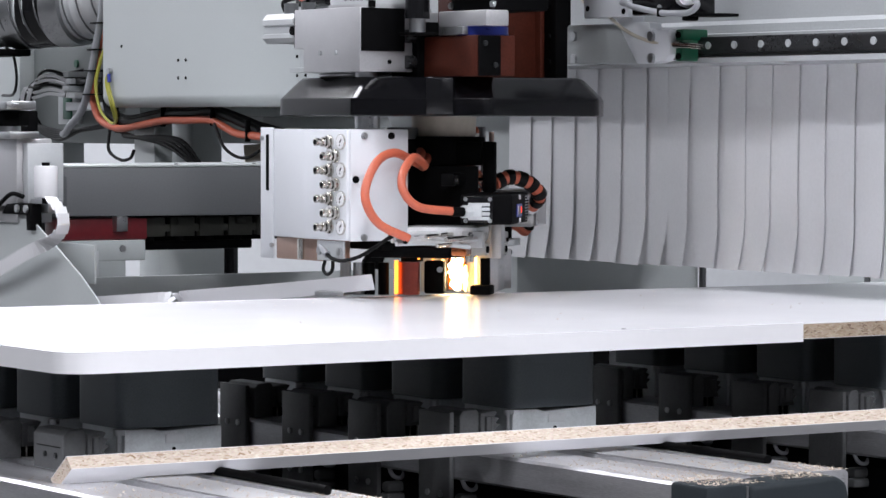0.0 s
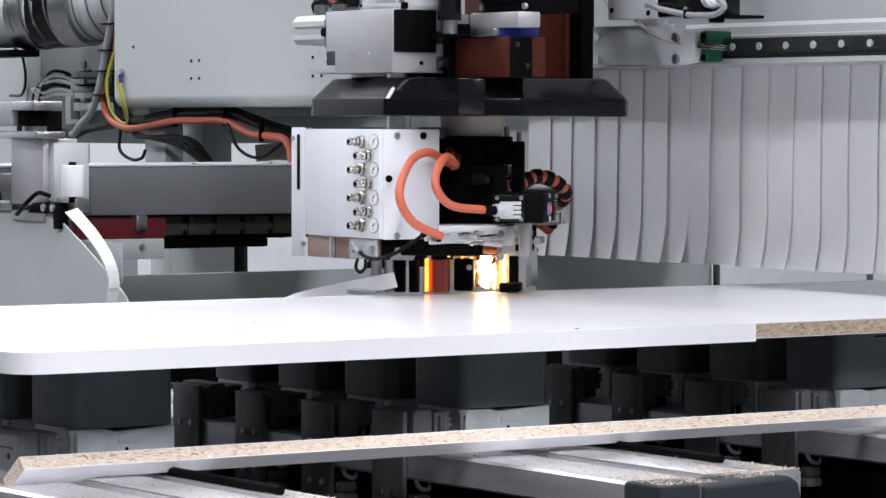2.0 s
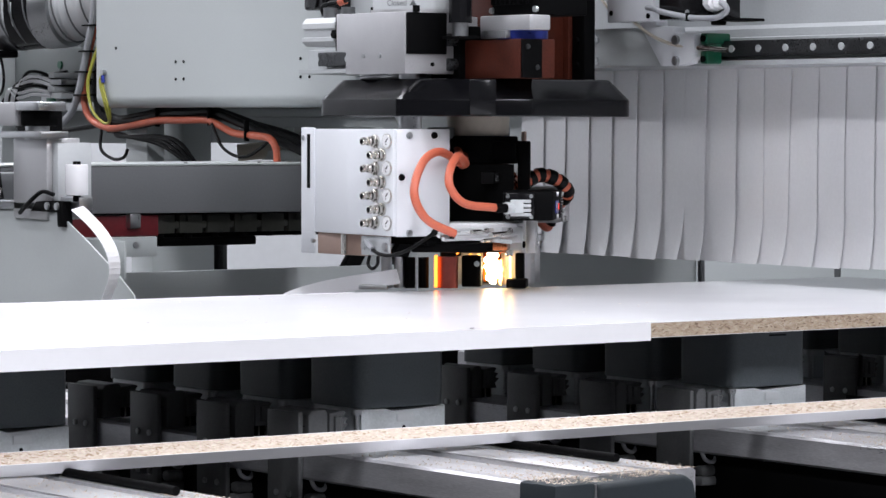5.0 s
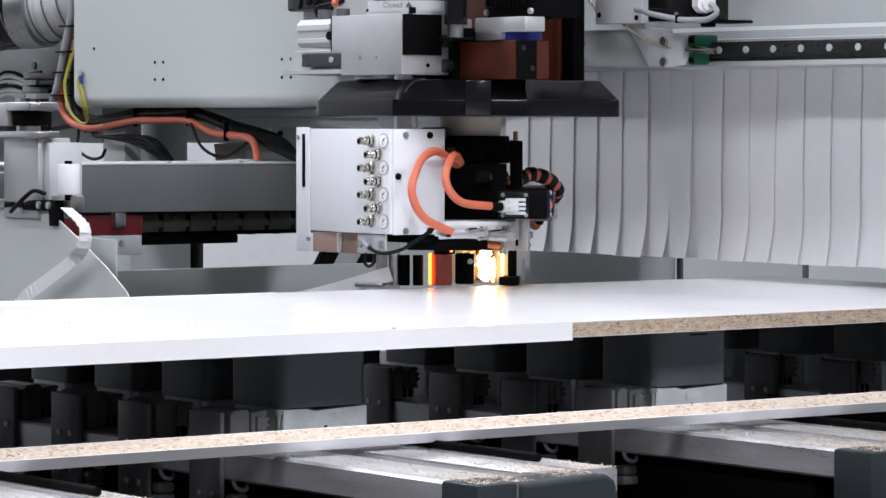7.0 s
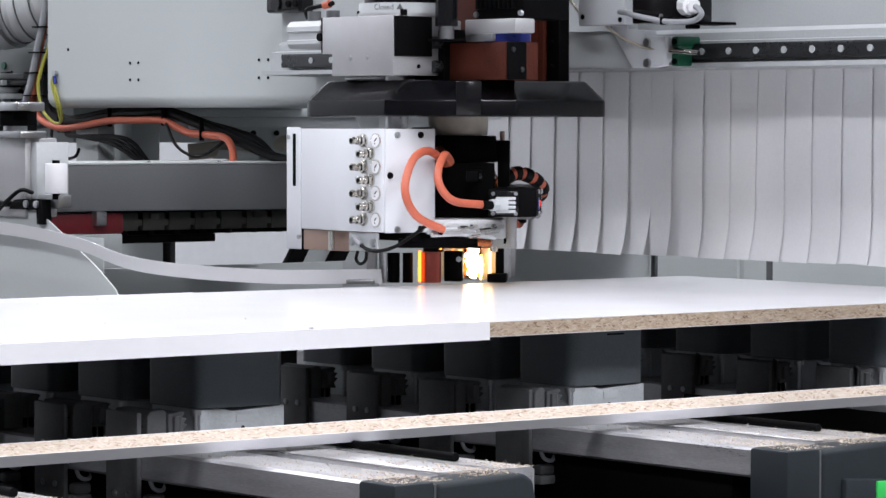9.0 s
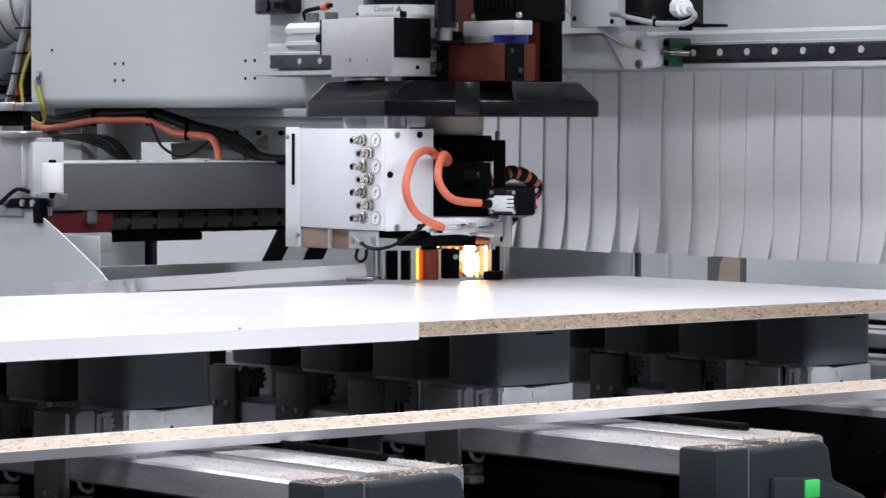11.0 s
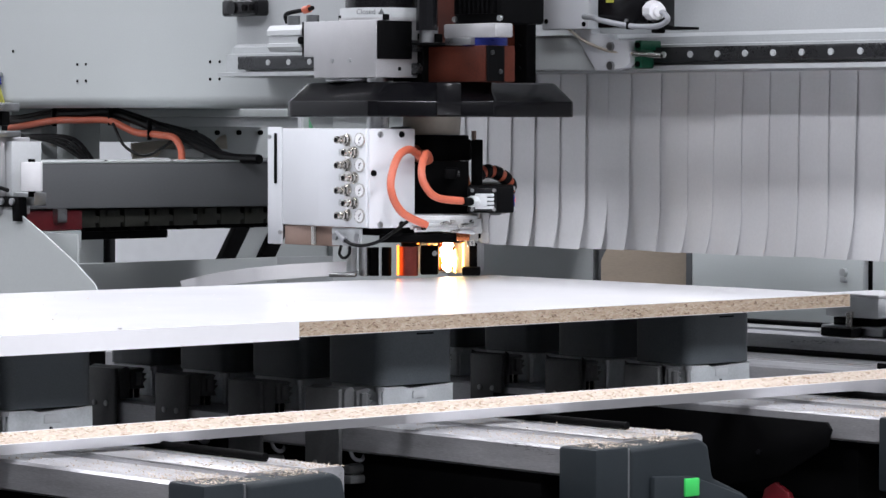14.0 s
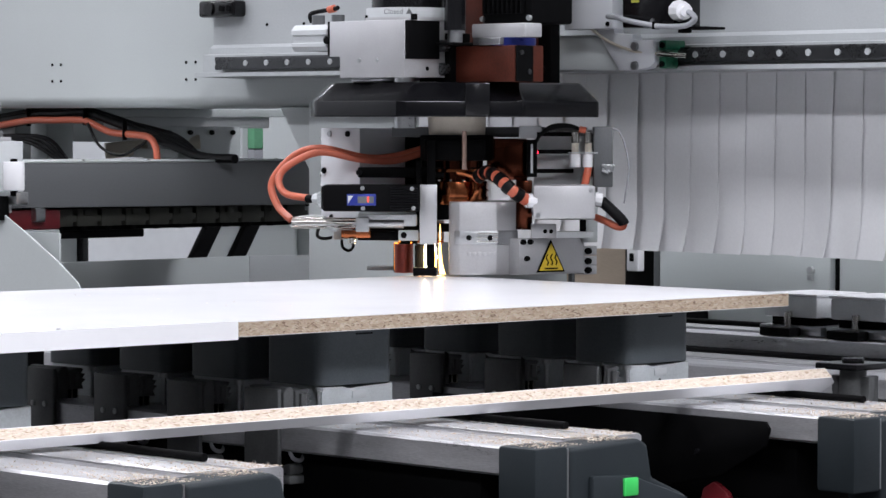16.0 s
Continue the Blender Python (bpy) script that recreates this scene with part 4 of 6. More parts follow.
def build_head():
    t = thing("working_head", "aluminium and black working head over a dark hood", "working head")
    # hood: a faceted black dish
    low = [(-0.2, 0.1), (-0.2, -0.08), (-0.045, -0.213), (0.1, -0.213), (0.19, -0.1), (0.19, 0.1), (0.1, 0.22), (-0.04, 0.22)]
    low = [c for p, q, r in zip(low[-1:] + low, low, low[1:] + low[:1]) for c in rounded(p, q, r, 0.01)]
    bm = bmesh.new()
    rings = []
    for z, k in ((1.191, 0.995), (1.1925, 1.0), (1.2125, 1.0), (1.2145, 0.997), (1.216, 0.99), (1.2395, 0.88), (1.2415, 0.868), (1.2425, 0.855)):
        rings.append([bm.verts.new((*around(a * k, d * k), z)) for a, d in low])
    for p, q in zip(rings, rings[1:]):
        n = len(p)
        for i in range(n):
            bm.faces.new((p[i], p[(i + 1) % n], q[(i + 1) % n], q[i]))
    bm.faces.new(rings[0][::-1])
    bm.faces.new(rings[-1])
    hood = part("hood", bm, HOOD_GLOSS, t, "glossy black faceted plastic hood")
    hood.data.set_sharp_from_angle(angle=radians(24))
    m = Matrix.Translation((AX, AY, 0)) @ Matrix.Rotation(radians(51), 4, "Z")
    part("hood_latch", B(-0.2065, -0.17, -0.032, 0.004, 1.193, 1.2415, 0.002, m=m), BLACK_PLASTIC, hood)
    # gear block with its servo motor and seal ring
    block = part("gear_block", P([(0.703, 1.249), (0.845, 1.249), (0.845, 1.281), (0.868, 1.281), (0.868, 1.3335), (0.703, 1.3335)], "x", 0.408, 0.52, 0.0008), ALU, t, "milled aluminium gear block")
    part("flange", B(0.415, 0.52, 0.8682, 0.881, 1.283, 1.334, 0.001), MATT_BLACK, block)
    part("flange_bolt", C((0.414, 0.878, 1.306), (0.409, 0.878, 1.306), 0.006, seg=10), MATT_BLACK, block)
    for y in (0.762, 0.801):
        screw(block, (0.408, y, 1.2745), (-1, 0, 0), 0.0035)
    part("black_cover", B(0.41, 0.476, 0.699, 0.7032, 1.276, 1.3325, 0.0008), MATT_BLACK, block, "flat black cover plate")
    part("pin", C((0.454, 0.7032, 1.262), (0.454, 0.7018, 1.262), 0.003, seg=12), MATT_BLACK, block)
    motor = bmesh.new()
    prism(motor, [(0.42, 1.29), (0.413, 1.297), (0.413, 1.302), (0.417, 1.303), (0.417, 1.314), (0.413, 1.315), (0.413, 1.322), (0.42, 1.33), (0.48, 1.33), (0.487, 1.322), (0.487, 1.297), (0.48, 1.29)], "y", 0.881, 0.962)
    part("servo_motor", motor, PALE_PAINT, t, "silver ribbed servo motor")
    for y in (0.93, 0.885):
        part("connector", C((0.44, y, 1.33), (0.44, y, 1.345), 0.01, seg=14), DARK_PAINT, t)
    part("motor_cable", tube(bmesh.new(), [(0.44, 0.945, 1.334), (0.437, 0.945, 1.347), (0.44, 0.92, 1.352), (0.44, 0.9, 1.353), (0.44, 0.885, 1.356)], 0.0035, 8), CABLE_BLACK, t)
    part("cable_plug", C((0.44, 0.905, 1.353), (0.44, 0.893, 1.355), 0.006, seg=12), ORANGE, t)
    ring = part("seal_ring", C((0.478, 0.768, 1.3335), (0.478, 0.768, 1.3525), 0.064, seg=48), PALE_PAINT, t, "white ring marked with its closed position")
    part("ring_lip", C((0.478, 0.768, 1.3335), (0.478, 0.768, 1.338), 0.0665, seg=48), ALU, ring)
    part("lettering", curved_text("Closed \u25b2", 0.478, 0.768, 1.346, 0.0644, 212, 0.011), DARK_PAINT, ring, "dark lettering reading closed")
    part("glass_bowl", C((0.478, 0.768, 1.3527), (0.478, 0.768, 1.46), 0.056, seg=36), BLACK_PLASTIC, t, "smoked filter bowl")
    for dy in (-0.05, 0.05):
        part("ring_screw", C((0.425, 0.75 + dy, 1.3335), (0.425, 0.75 + dy, 1.342), 0.005, seg=8), MATT_BLACK, ring)
    part("lift_rod", C((0.44, 0.735, 1.2425), (0.44, 0.735, 1.25), 0.016, seg=24), STEEL, t)
    part("lift_rod", C((0.44, 0.735, 1.174), (0.44, 0.735, 1.192), 0.0165, seg=24), STEEL, t)
    part("coil", tube(bmesh.new(), [(0.47 + 0.05 * math.cos(q), 0.81 + 0.05 * math.sin(q), 1.2435 + 0.0006 * q) for q in (0.6 * i for i in range(24))], 0.0022, 6, 2), STEEL, t)
    # spindle motor with cooling fins
    part("side_bracket", B(0.49, 0.53, 0.69, 0.722, 1.242, 1.315, 0.002), MATT_BLACK, t)
    for z in (1.262, 1.296):
        part("cap_screw", C((0.491, 0.7, z), (0.478, 0.7, z), 0.009, seg=16, bev=0.001), RAIL_STEEL, t)
    part("bracket_plate", B(0.5, 0.53, 0.7, 0.745, 1.3, 1.328, 0.002), ALU, t)
    brown = part("brown_block", B(0.5, 0.56, 0.566, 0.69, 1.2425, 1.2955, 0.0015), BROWN, t, "red-brown laminate block")
    part("block_side", B(0.501, 0.535, 0.5615, 0.5655, 1.2425, 1.295, 0.001), MATT_BLACK, brown)
    for x, z in ((0.51, 1.285), (0.526, 1.257)):
        screw(brown, (x, 0.5615, z), (0, -1, 0), 0.0038, RAIL_STEEL)
    part("blue_ring", C((0.535, 0.605, 1.2955), (0.535, 0.605, 1.307), 0.034, seg=36), BLUE, t, "blue anodised ring")
    part("ring_plate", B(0.495, 0.53, 0.592, 0.648, 1.2965, 1.307, 0.001), STEEL, t)
    part("motor_flange", B(0.5, 0.536, 0.545, 0.656, 1.307, 1.3275, 0.002), ALU, t, "bright aluminium motor flange")
    sp = part("spindle_motor", B(0.515, 0.6, 0.545, 0.65, 1.327, 1.5, 0.004), MATT_BLACK, t, "black finned spindle motor")
    for k in range(9):
        y = 0.558 + 0.0098 * k
        part("fin", B(0.5065, 0.5155, y, y + 0.0045, 1.342, 1.5, 0.0008), MATT_BLACK, sp)
    for y in (0.55, 0.647):
        screw(sp, (0.514, y, 1.335), (-1, 0, 0), 0.0045)
    part("tie_rod", C((0.47, 0.66, 1.318), (0.47, 0.66, 1.5), 0.016, seg=24), BLACK_PLASTIC, t)
    part("rod_foot", C((0.47, 0.66, 1.3), (0.47, 0.66, 1.319), 0.011, seg=16), STEEL, t)
    part("rod_base", B(0.46, 0.55, 0.65, 0.69, 1.2965, 1.3005, 0.001), MATT_BLACK, t)
    part("hood_clamp", B(0.5, 0.56, 0.7, 0.77, 1.2425, 1.262, 0.002), BLACK_PLASTIC, t)
    # back plates
    part("back_plate", B(0.74, 0.76, 0.765, 0.9, 1.2425, 1.6, 0.002), BROWN, t, "red-brown back plate")
    part("slide_plate", B(0.745, 0.766, 0.735, 0.763, 1.2425, 1.6, 0.002), MATT_BLACK, t)
    part("rear_column", B(0.66, 0.74, 0.775, 0.9, 1.2425, 1.6, 0.002), BROWN, t)
    for z in (1.265, 1.3, 1.345):
        screw(t, (0.745, 0.75, z), (-1, 0, 0), 0.005, MATT_BLACK)
    part("thin_hose", tube(bmesh.new(), [(0.735, 0.8, 1.244), (0.73, 0.785, 1.28), (0.73, 0.79, 1.33), (0.73, 0.81, 1.4)], 0.0045, 8), CABLE_GREY, t)
    part("hose_sleeve", C((0.735, 0.8, 1.244), (0.73, 0.785, 1.288), 0.0075, seg=12), CABLE_BLACK, t)
    # slide bracket that hangs on the rail
    br = part("slide_bracket", P([(0.885, 1.267), (0.69, 1.264), (0.735, 1.32), (0.885, 1.321)], "x", 0.855, 0.875, 0.0015), GREY_PAINT, t, "light grey slide bracket")
    for y, z in ((0.843, 1.305), (0.843, 1.273)):
        screw(br, (0.855, y, z), (-1, 0, 0), 0.007)
    part("gusset", P([(0.74, 1.36), (0.735, 1.32), (0.69, 1.264), (0.655, 1.264), (0.625, 1.268), (0.615, 1.275), (0.618, 1.31), (0.66, 1.311), (0.662, 1.32), (0.7, 1.322), (0.7, 1.36)], "x", 0.85, 0.872, 0.002), WHITE_PAINT, t, "white painted gusset plate")
    for y, z in ((0.655, 1.301), (0.655, 1.271)):
        screw(t, (0.85, y, z), (-1, 0, 0), 0.0075)
    run = part("rail_runner", B(0.862, 0.886, 0.613, 0.7, 1.268, 1.307, 0.003), STEEL, t)
    wiper = bmesh.new()
    box(wiper, 0.857, 0.902, 0.597, 0.6125, 1.294, 1.31, 0.003)
    box(wiper, 0.857, 0.886, 0.597, 0.6125, 1.266, 1.295, 0.003)
    part("green_wiper", wiper, GREEN_PLASTIC, run, "dark green plastic rail wiper")
    for z in (1.273, 1.302):
        screw(run, (0.857, 0.604, z), (-1, 0, 0), 0.005, MATT_BLACK)
    part("grease_nipple", C((0.856, 0.612, 1.289), (0.858, 0.555, 1.285), 0.005, 0.0035, 12), CHROME, run)
    part("grease_line", tube(bmesh.new(), [(0.84, 0.82, 1.37), (0.84, 0.79, 1.345), (0.842, 0.75, 1.333), (0.846, 0.71, 1.31), (0.85, 0.66, 1.294), (0.856, 0.612, 1.289)], 0.0024, 8), CERAMIC, t, "translucent grease line")
    white = part("white_plate", B(0.835, 0.86, 0.69, 0.794, 1.3285, 1.6, 0.002), WHITE_PAINT, t, "white painted upper plate")
    for y, z in ((0.784, 1.342), (0.7, 1.336)):
        part("hole", C((0.8355, y, z), (0.834, y, z), 0.004, seg=12), MATT_BLACK, white)
    part("hex_post", B(0.77, 0.86, 0.858, 0.89, 1.318, 1.6, 0.002), MATT_BLACK, t)
    part("roller", C((0.83, 0.86, 1.36), (0.82, 0.86, 1.36), 0.013, seg=20), STEEL, t)
    box_ = part("junction_box", B(0.8, 0.86, 0.528, 0.636, 1.3275, 1.45, 0.003), BLACK_PLASTIC, t, "black junction box with a white cable gland")
    part("sticker", B(0.799, 0.801, 0.6, 0.616, 1.366, 1.37, 0), CABLE_GREEN, box_)
    screw(box_, (0.8, 0.572, 1.337), (-1, 0, 0), 0.004)
    part("box_lip", B(0.79, 0.86, 0.478, 0.53, 1.3235, 1.3275, 0.001), MATT_BLACK, box_)
    part("cable_gland", C((0.81, 0.527, 1.352), (0.79, 0.498, 1.35), 0.017, 0.013, 10), WHITE_TAPE, box_)
    part("gland_ring", C((0.792, 0.5, 1.35), (0.786, 0.489, 1.349), 0.0085, seg=16), WHITE_TAPE, box_)
    part("grey_lead", tube(bmesh.new(), [(0.79, 0.492, 1.349), (0.786, 0.48, 1.346), (0.785, 0.472, 1.337), (0.788, 0.492, 1.3285), (0.79, 0.525, 1.3275), (0.79, 0.558, 1.3295), (0.79, 0.618, 1.339), (0.8, 0.643, 1.3435), (0.825, 0.69, 1.347)], 0.0042, 10), CABLE_GREY, t)
    part("lead_clip", B(0.785, 0.8, 0.556, 0.56, 1.324, 1.336, 0.001), MATT_BLACK, t)
    part("lead_clip", B(0.79, 0.81, 0.5, 0.512, 1.3175, 1.3235, 0.002), MATT_BLACK, t)
    return t


head = build_head()


# ---- the banding unit that turns under the hood ----
# its own axes: x along its feed face, y to the left of that; 0, 0 is the upright axis
def build_unit():
    t = thing("banding_unit", "white and aluminium edge banding unit with a glowing heater", "banding unit")
    part("ceramic_collar", C((0, 0, 1.164), (0, 0, 1.191), 0.043, 0.0445, 40), CERAMIC, t, "cream ceramic collar")
    part("drum", C((0, 0, 1.125), (0, 0, 1.1635), 0.056, seg=40, bev=0.002), MATT_BLACK, t, "black swivel drum")
    part("drum_block", B(-0.05, 0.043, -0.06, -0.02, 1.125, 1.157, 0.003), MATT_BLACK, t)
    part("index_tube", C((0.011, -0.064, 1.112), (0.011, -0.064, 1.17), 0.0036, seg=12), PINK_METAL, t)
    brass = part("brass_housing", C((0.0, -0.005, 1.058), (0.0, -0.005, 1.094), 0.047, seg=36, bev=0.002), COPPER, t, "polished copper housing")
    part("housing_neck", C((0.0, -0.005, 1.0942), (0.0, -0.005, 1.1245), 0.04, seg=32), DARK_COPPER, t)
    part("neck_flange", C((0.0, -0.005, 1.108), (0.0, -0.005, 1.112), 0.05, seg=36), COPPER, t)
    for k in range(6):
        w = radians(200 + 28 * k)
        screw(brass, (0.041 * math.cos(w), -0.005 + 0.041 * math.sin(w), 1.094), (0, 0, 1), 0.004, CHROME)
    part("dark_shield", B(-0.062, -0.054, -0.057, 0.05, 1.03, 1.1245, 0.001), MATT_BLACK, t)
    for z in (1.066, 1.078):
        part("housing_ring", C((0.0, -0.005, z), (0.0, -0.005, z + 0.004), 0.0485, seg=36), COPPER, brass)
    # no lamp here: the strip glows to show heater light leaking through
    part("glow_slit", P([(-0.0265, 0.953), (-0.017, 0.953), (-0.0215, 0.968), (-0.0238, 0.99), (-0.025, 1.03), (-0.0264, 1.02)], "y", -0.05, -0.047), FLAME_RIM, t, "yellow glow in the slit beside the nozzle")
    part("copper_pipe", tube(bmesh.new(), [(0.02, -0.05, 1.06), (0.03, -0.055, 1.08), (0.025, -0.052, 1.1), (0.0, -0.05, 1.108)], 0.005, 10), COPPER, t)
    part("clamp_arm", B(-0.15, 0.03, -0.04, -0.022, 1.099, 1.115, 0.002), MATT_BLACK, t, "black clamp arm")
    part("arm_tip", C((-0.148, -0.041, 1.107), (-0.148, -0.045, 1.107), 0.005, seg=12), BLACK_PLASTIC, t)
    screw(t, (0.013, -0.04, 1.108), (0, -1, 0), 0.006)
    # the upright white box with its row of push-in fittings, square to the machine when it feeds
    M = Matrix.Rotation(radians(-46.6), 4, "Z")
    def wb(name, *a, mat=WHITE_PAINT, bev=0.0012, parent=None, label=""):
        return part(name, B(*a, bev, 2, m=M), mat, parent or t, label)
    x0, y0 = -0.212, -0.09
    shell = part("valve_box", prism(bmesh.new(), [(x0, y0), (x0, 0.018), (x0 + 0.013, 0.118), (-0.15, 0.118), (-0.15, y0)], "z", 1.028, 1.1735, 0.0015), WHITE_PAINT, t, "white powder-coated valve box")
    shell.data.transform(M)
    wb("side_plate", x0 + 0.004, -0.118, y0 - 0.003, y0 - 0.0005, 1.027, 1.1735, parent=shell)
    back = wb("back_plate", x0 + 0.012, x0 + 0.015, 0.1185, 0.152, 0.998, 1.1755, label="white back plate with a slot")
    wb("slot", x0 + 0.0105, x0 + 0.0122, 0.129, 0.135, 1.09, 1.166, mat=MATT_BLACK, bev=0.0003, parent=back)
    wb("lower_back", x0 + 0.012, x0 + 0.015, 0.118, 0.152, 0.998, 1.03, parent=back)
    wb("box_rear", -0.15, -0.12, 0.03, 0.118, 1.03, 1.172, mat=MATT_BLACK)
    for y, z in ((0.146, 1.161), (0.121, 1.016)):
        s = screw(back, (x0 + 0.0115, y, z), (-1, 0, 0), 0.0035)
        s.data.transform(M)
    for x, z, mt in ((-0.187, 1.165, STEEL), (-0.145, 1.165, MATT_BLACK), (-0.2, 1.108, MATT_BLACK), (-0.187, 1.032, STEEL), (-0.145, 1.032, MATT_BLACK)):
        s = screw(shell, (x, y0 - 0.003, z), (0, -1, 0), 0.005, mt)
        s.data.transform(M)
    for k in range(7):
        z = 1.157 - 0.0186 * k
        y = -0.05 if k % 2 == 0 else -0.066
        rosette = part("gauge", C((x0 + 0.0005, -0.078 if k % 2 == 0 else -0.052, z), (x0 - 0.0025, -0.078 if k % 2 == 0 else -0.052, z), 0.0104, seg=24), CHROME, shell, "small round gauge")
        rosette.data.transform(M)
        face = part("dial", C((x0 - 0.002, -0.078 if k % 2 == 0 else -0.052, z), (x0 - 0.003, -0.078 if k % 2 == 0 else -0.052, z), 0.0089, seg=20), WHITE_TAPE, rosette)
        face.data.transform(M)
        gy = -0.078 if k % 2 == 0 else -0.052
        nd = part("needle", P([(gy + 0.0012, z - 0.0008), (gy - 0.0008, z - 0.0012), (gy - 0.0045, z + 0.0035), (gy - 0.0038, z + 0.0042)], "x", x0 - 0.0036, x0 - 0.0028), MATT_BLACK, rosette)
        nd.data.transform(M)
        dot = part("dial_dot", C((x0 - 0.0028, gy, z - 0.0042), (x0 - 0.0033, gy, z - 0.0042), 0.0011, seg=8), MATT_BLACK, rosette)
        dot.data.transform(M)
        bm = C((x0, y, z), (x0 - 0.0035, y, z), 0.0092, seg=20, bev=0.0006)
        cyl(bm, (x0 - 0.0035, y, z), (x0 - 0.0085, y, z), 0.0076, seg=6)
        cyl(bm, (x0 - 0.01, y, z), (x0 - 0.0145, y, z), 0.0062, seg=18, bev=0.0006)
        cyl(bm, (x0 - 0.0145, y, z), (x0 - 0.0185, y, z), 0.0038, seg=14)
        cyl(bm, (x0 - 0.0185, y, z), (x0 - 0.024, y, z), 0.0054, seg=16, bev=0.0006)
        fit = part("push_in_fitting", bm, CHROME, shell, "nickel plated push-in fitting")
        fit.data.transform(M)
        groove = bmesh.new()
        cyl(groove, (x0 - 0.0085, y, z), (x0 - 0.01, y, z), 0.0056, seg=14)
        cyl(groove, (x0 - 0.0238, y, z), (x0 - 0.0244, y, z), 0.0034, seg=12)
        ring = part("fitting_seal", groove, MATT_BLACK, fit)
        ring.data.transform(M)
        if k % 2:
            lb = part("marking", B(x0 - 0.0008, x0 + 0.001, -0.036, -0.03, z - 0.005, z + 0.005, 0), PALE_PAINT, shell)
            lb.data.transform(M)
            for q in range(2):
                mk = part("marking_bar", B(x0 - 0.0012, x0 - 0.0006, -0.0345 + 0.003 * q, -0.0335 + 0.003 * q, z - 0.003, z + 0.003, 0), CABLE_GREY, lb)
                mk.data.transform(M)
    # pink tint is warm reflected light, put into the block's colour
    wb("lower_block", x0 + 0.016, -0.15, 0.0, 0.116, 0.998, 1.0275, mat=PINK_METAL, label="bare metal block with warm light in its colour")
    nip = part("air_nipple", C((x0 + 0.006, 0.035, 1.0), (x0 + 0.006, 0.035, 1.027), 0.0048, seg=10), CHROME, t)
    nip.data.transform(M)
    wb("foot_bracket", x0 + 0.006, x0 + 0.01, -0.072, -0.006, 1.0, 1.0265, mat=PALE_PAINT)
    for y in (-0.065, -0.015):
        s = screw(t, (x0 + 0.006, y, 1.013), (-1, 0, 0), 0.006)
        s.data.transform(M)
    plug = part("lead_plug", C((x0 - 0.001, -0.026, 1.0195), (x0 - 0.003, -0.047, 1.0085), 0.0036, 0.0048, 14), CABLE_GREY, t, "grey cable plug")
    lead = part("lead", tube(bmesh.new(), [(x0 - 0.003, -0.046, 1.009), (x0 - 0.003, -0.062, 1.0035), (x0 - 0.001, -0.085, 1.002), (x0 + 0.01, -0.106, 1.008), (x0 + 0.03, -0.118, 1.022), (x0 + 0.06, -0.12, 1.04)], 0.0027, 8), CABLE_BLACK, t)
    loop = part("lead", tube(bmesh.new(), [(x0 + 0.004, -0.03, 1.0), (x0 + 0.004, -0.026, 0.988), (x0 + 0.004, -0.036, 0.982), (x0 + 0.004, -0.048, 0.988), (x0 + 0.004, -0.05, 1.0)], 0.0024, 8), CABLE_BLACK, t)
    for ob in (plug, lead, loop):
        ob.data.transform(M)
    wb("box_floor", -0.15, -0.05, -0.08, 0.06, 1.014, 1.026, mat=MATT_BLACK)
    # orange hoses
    start = [(-0.03, 0.03, 1.15), (-0.06, 0.02, 1.14), (-0.1, 0.02, 1.13)]
    h1 = start + [(-0.142, 0.012, 1.129), (-0.21, 0.028, 1.143), (-0.252, 0.045, 1.13), (-0.285, 0.053, 1.09), (-0.275, 0.038, 1.054), (-0.252, 0.002, 1.033)]
    h2 = [(x, y - 0.008, z - 0.006) for x, y, z in start] + [(-0.15, 0.0, 1.127), (-0.21, 0.004, 1.137), (-0.258, 0.009, 1.116), (-0.272, 0.005, 1.094), (-0.26, -0.013, 1.074), (-0.224, -0.05, 1.068)]
    part("orange_hose", tube(bmesh.new(), h1, 0.0058, 14), ORANGE, t, "orange rubber hose")
    part("orange_hose", tube(bmesh.new(), h2, 0.0056, 14), ORANGE, t, "orange rubber hose")
    part("hose_nut", C((-0.226, -0.05, 1.067), (-0.212, -0.064, 1.067), 0.0062, seg=12), MATT_BLACK, t)
    part("hose_end", C((-0.214, -0.062, 1.067), (-0.2, -0.074, 1.067), 0.0085, seg=8), PALE_PAINT, t)
    # sensor with its little display
    sen = part("sensor", B(-0.2, -0.056, -0.113, -0.045, 1.05, 1.0895, 0.003), MATT_BLACK, t, "black ribbed sensor with a blue display")
    for k in range(9):
        z = 1.0535 + 0.0038 * k
        part("rib", B(-0.1, -0.058, -0.0925, -0.0905, z, z + 0.0016, 0), BLACK_PLASTIC, sen)
    part("display", B(-0.164, -0.121, -0.0918, -0.0905, 1.059, 1.076, 0.0004), BLUE, sen, "small blue display")
    part("emblem", P([(-0.163, 1.0605), (-0.15, 1.0605), (-0.15, 1.0745), (-0.163, 1.0745)], "y", -0.0924, -0.0917), BLUE, sen)
    part("emblem_mark", P([(-0.1625, 1.062), (-0.1545, 1.0735), (-0.1625, 1.0735)], "y", -0.0928, -0.0923), PALE_PAINT, sen)
    part("light_window", B(-0.148, -0.124, -0.0924, -0.0916, 1.0625, 1.0725, 0), DARK_PAINT, sen)
    part("red_light", B(-0.1335, -0.1315, -0.0932, -0.0922, 1.064, 1.072, 0), glow("red_indicator", (1.0, 0.04, 0.02), 1.6), sen, "red indicator light")
    for x, z in ((-0.141, 1.085), (-0.055 - 0.012, 1.084), (-0.14, 1.0545), (-0.065, 1.055)):
        screw(sen, (x, -0.0912, z), (0, -1, 0), 0.0035)
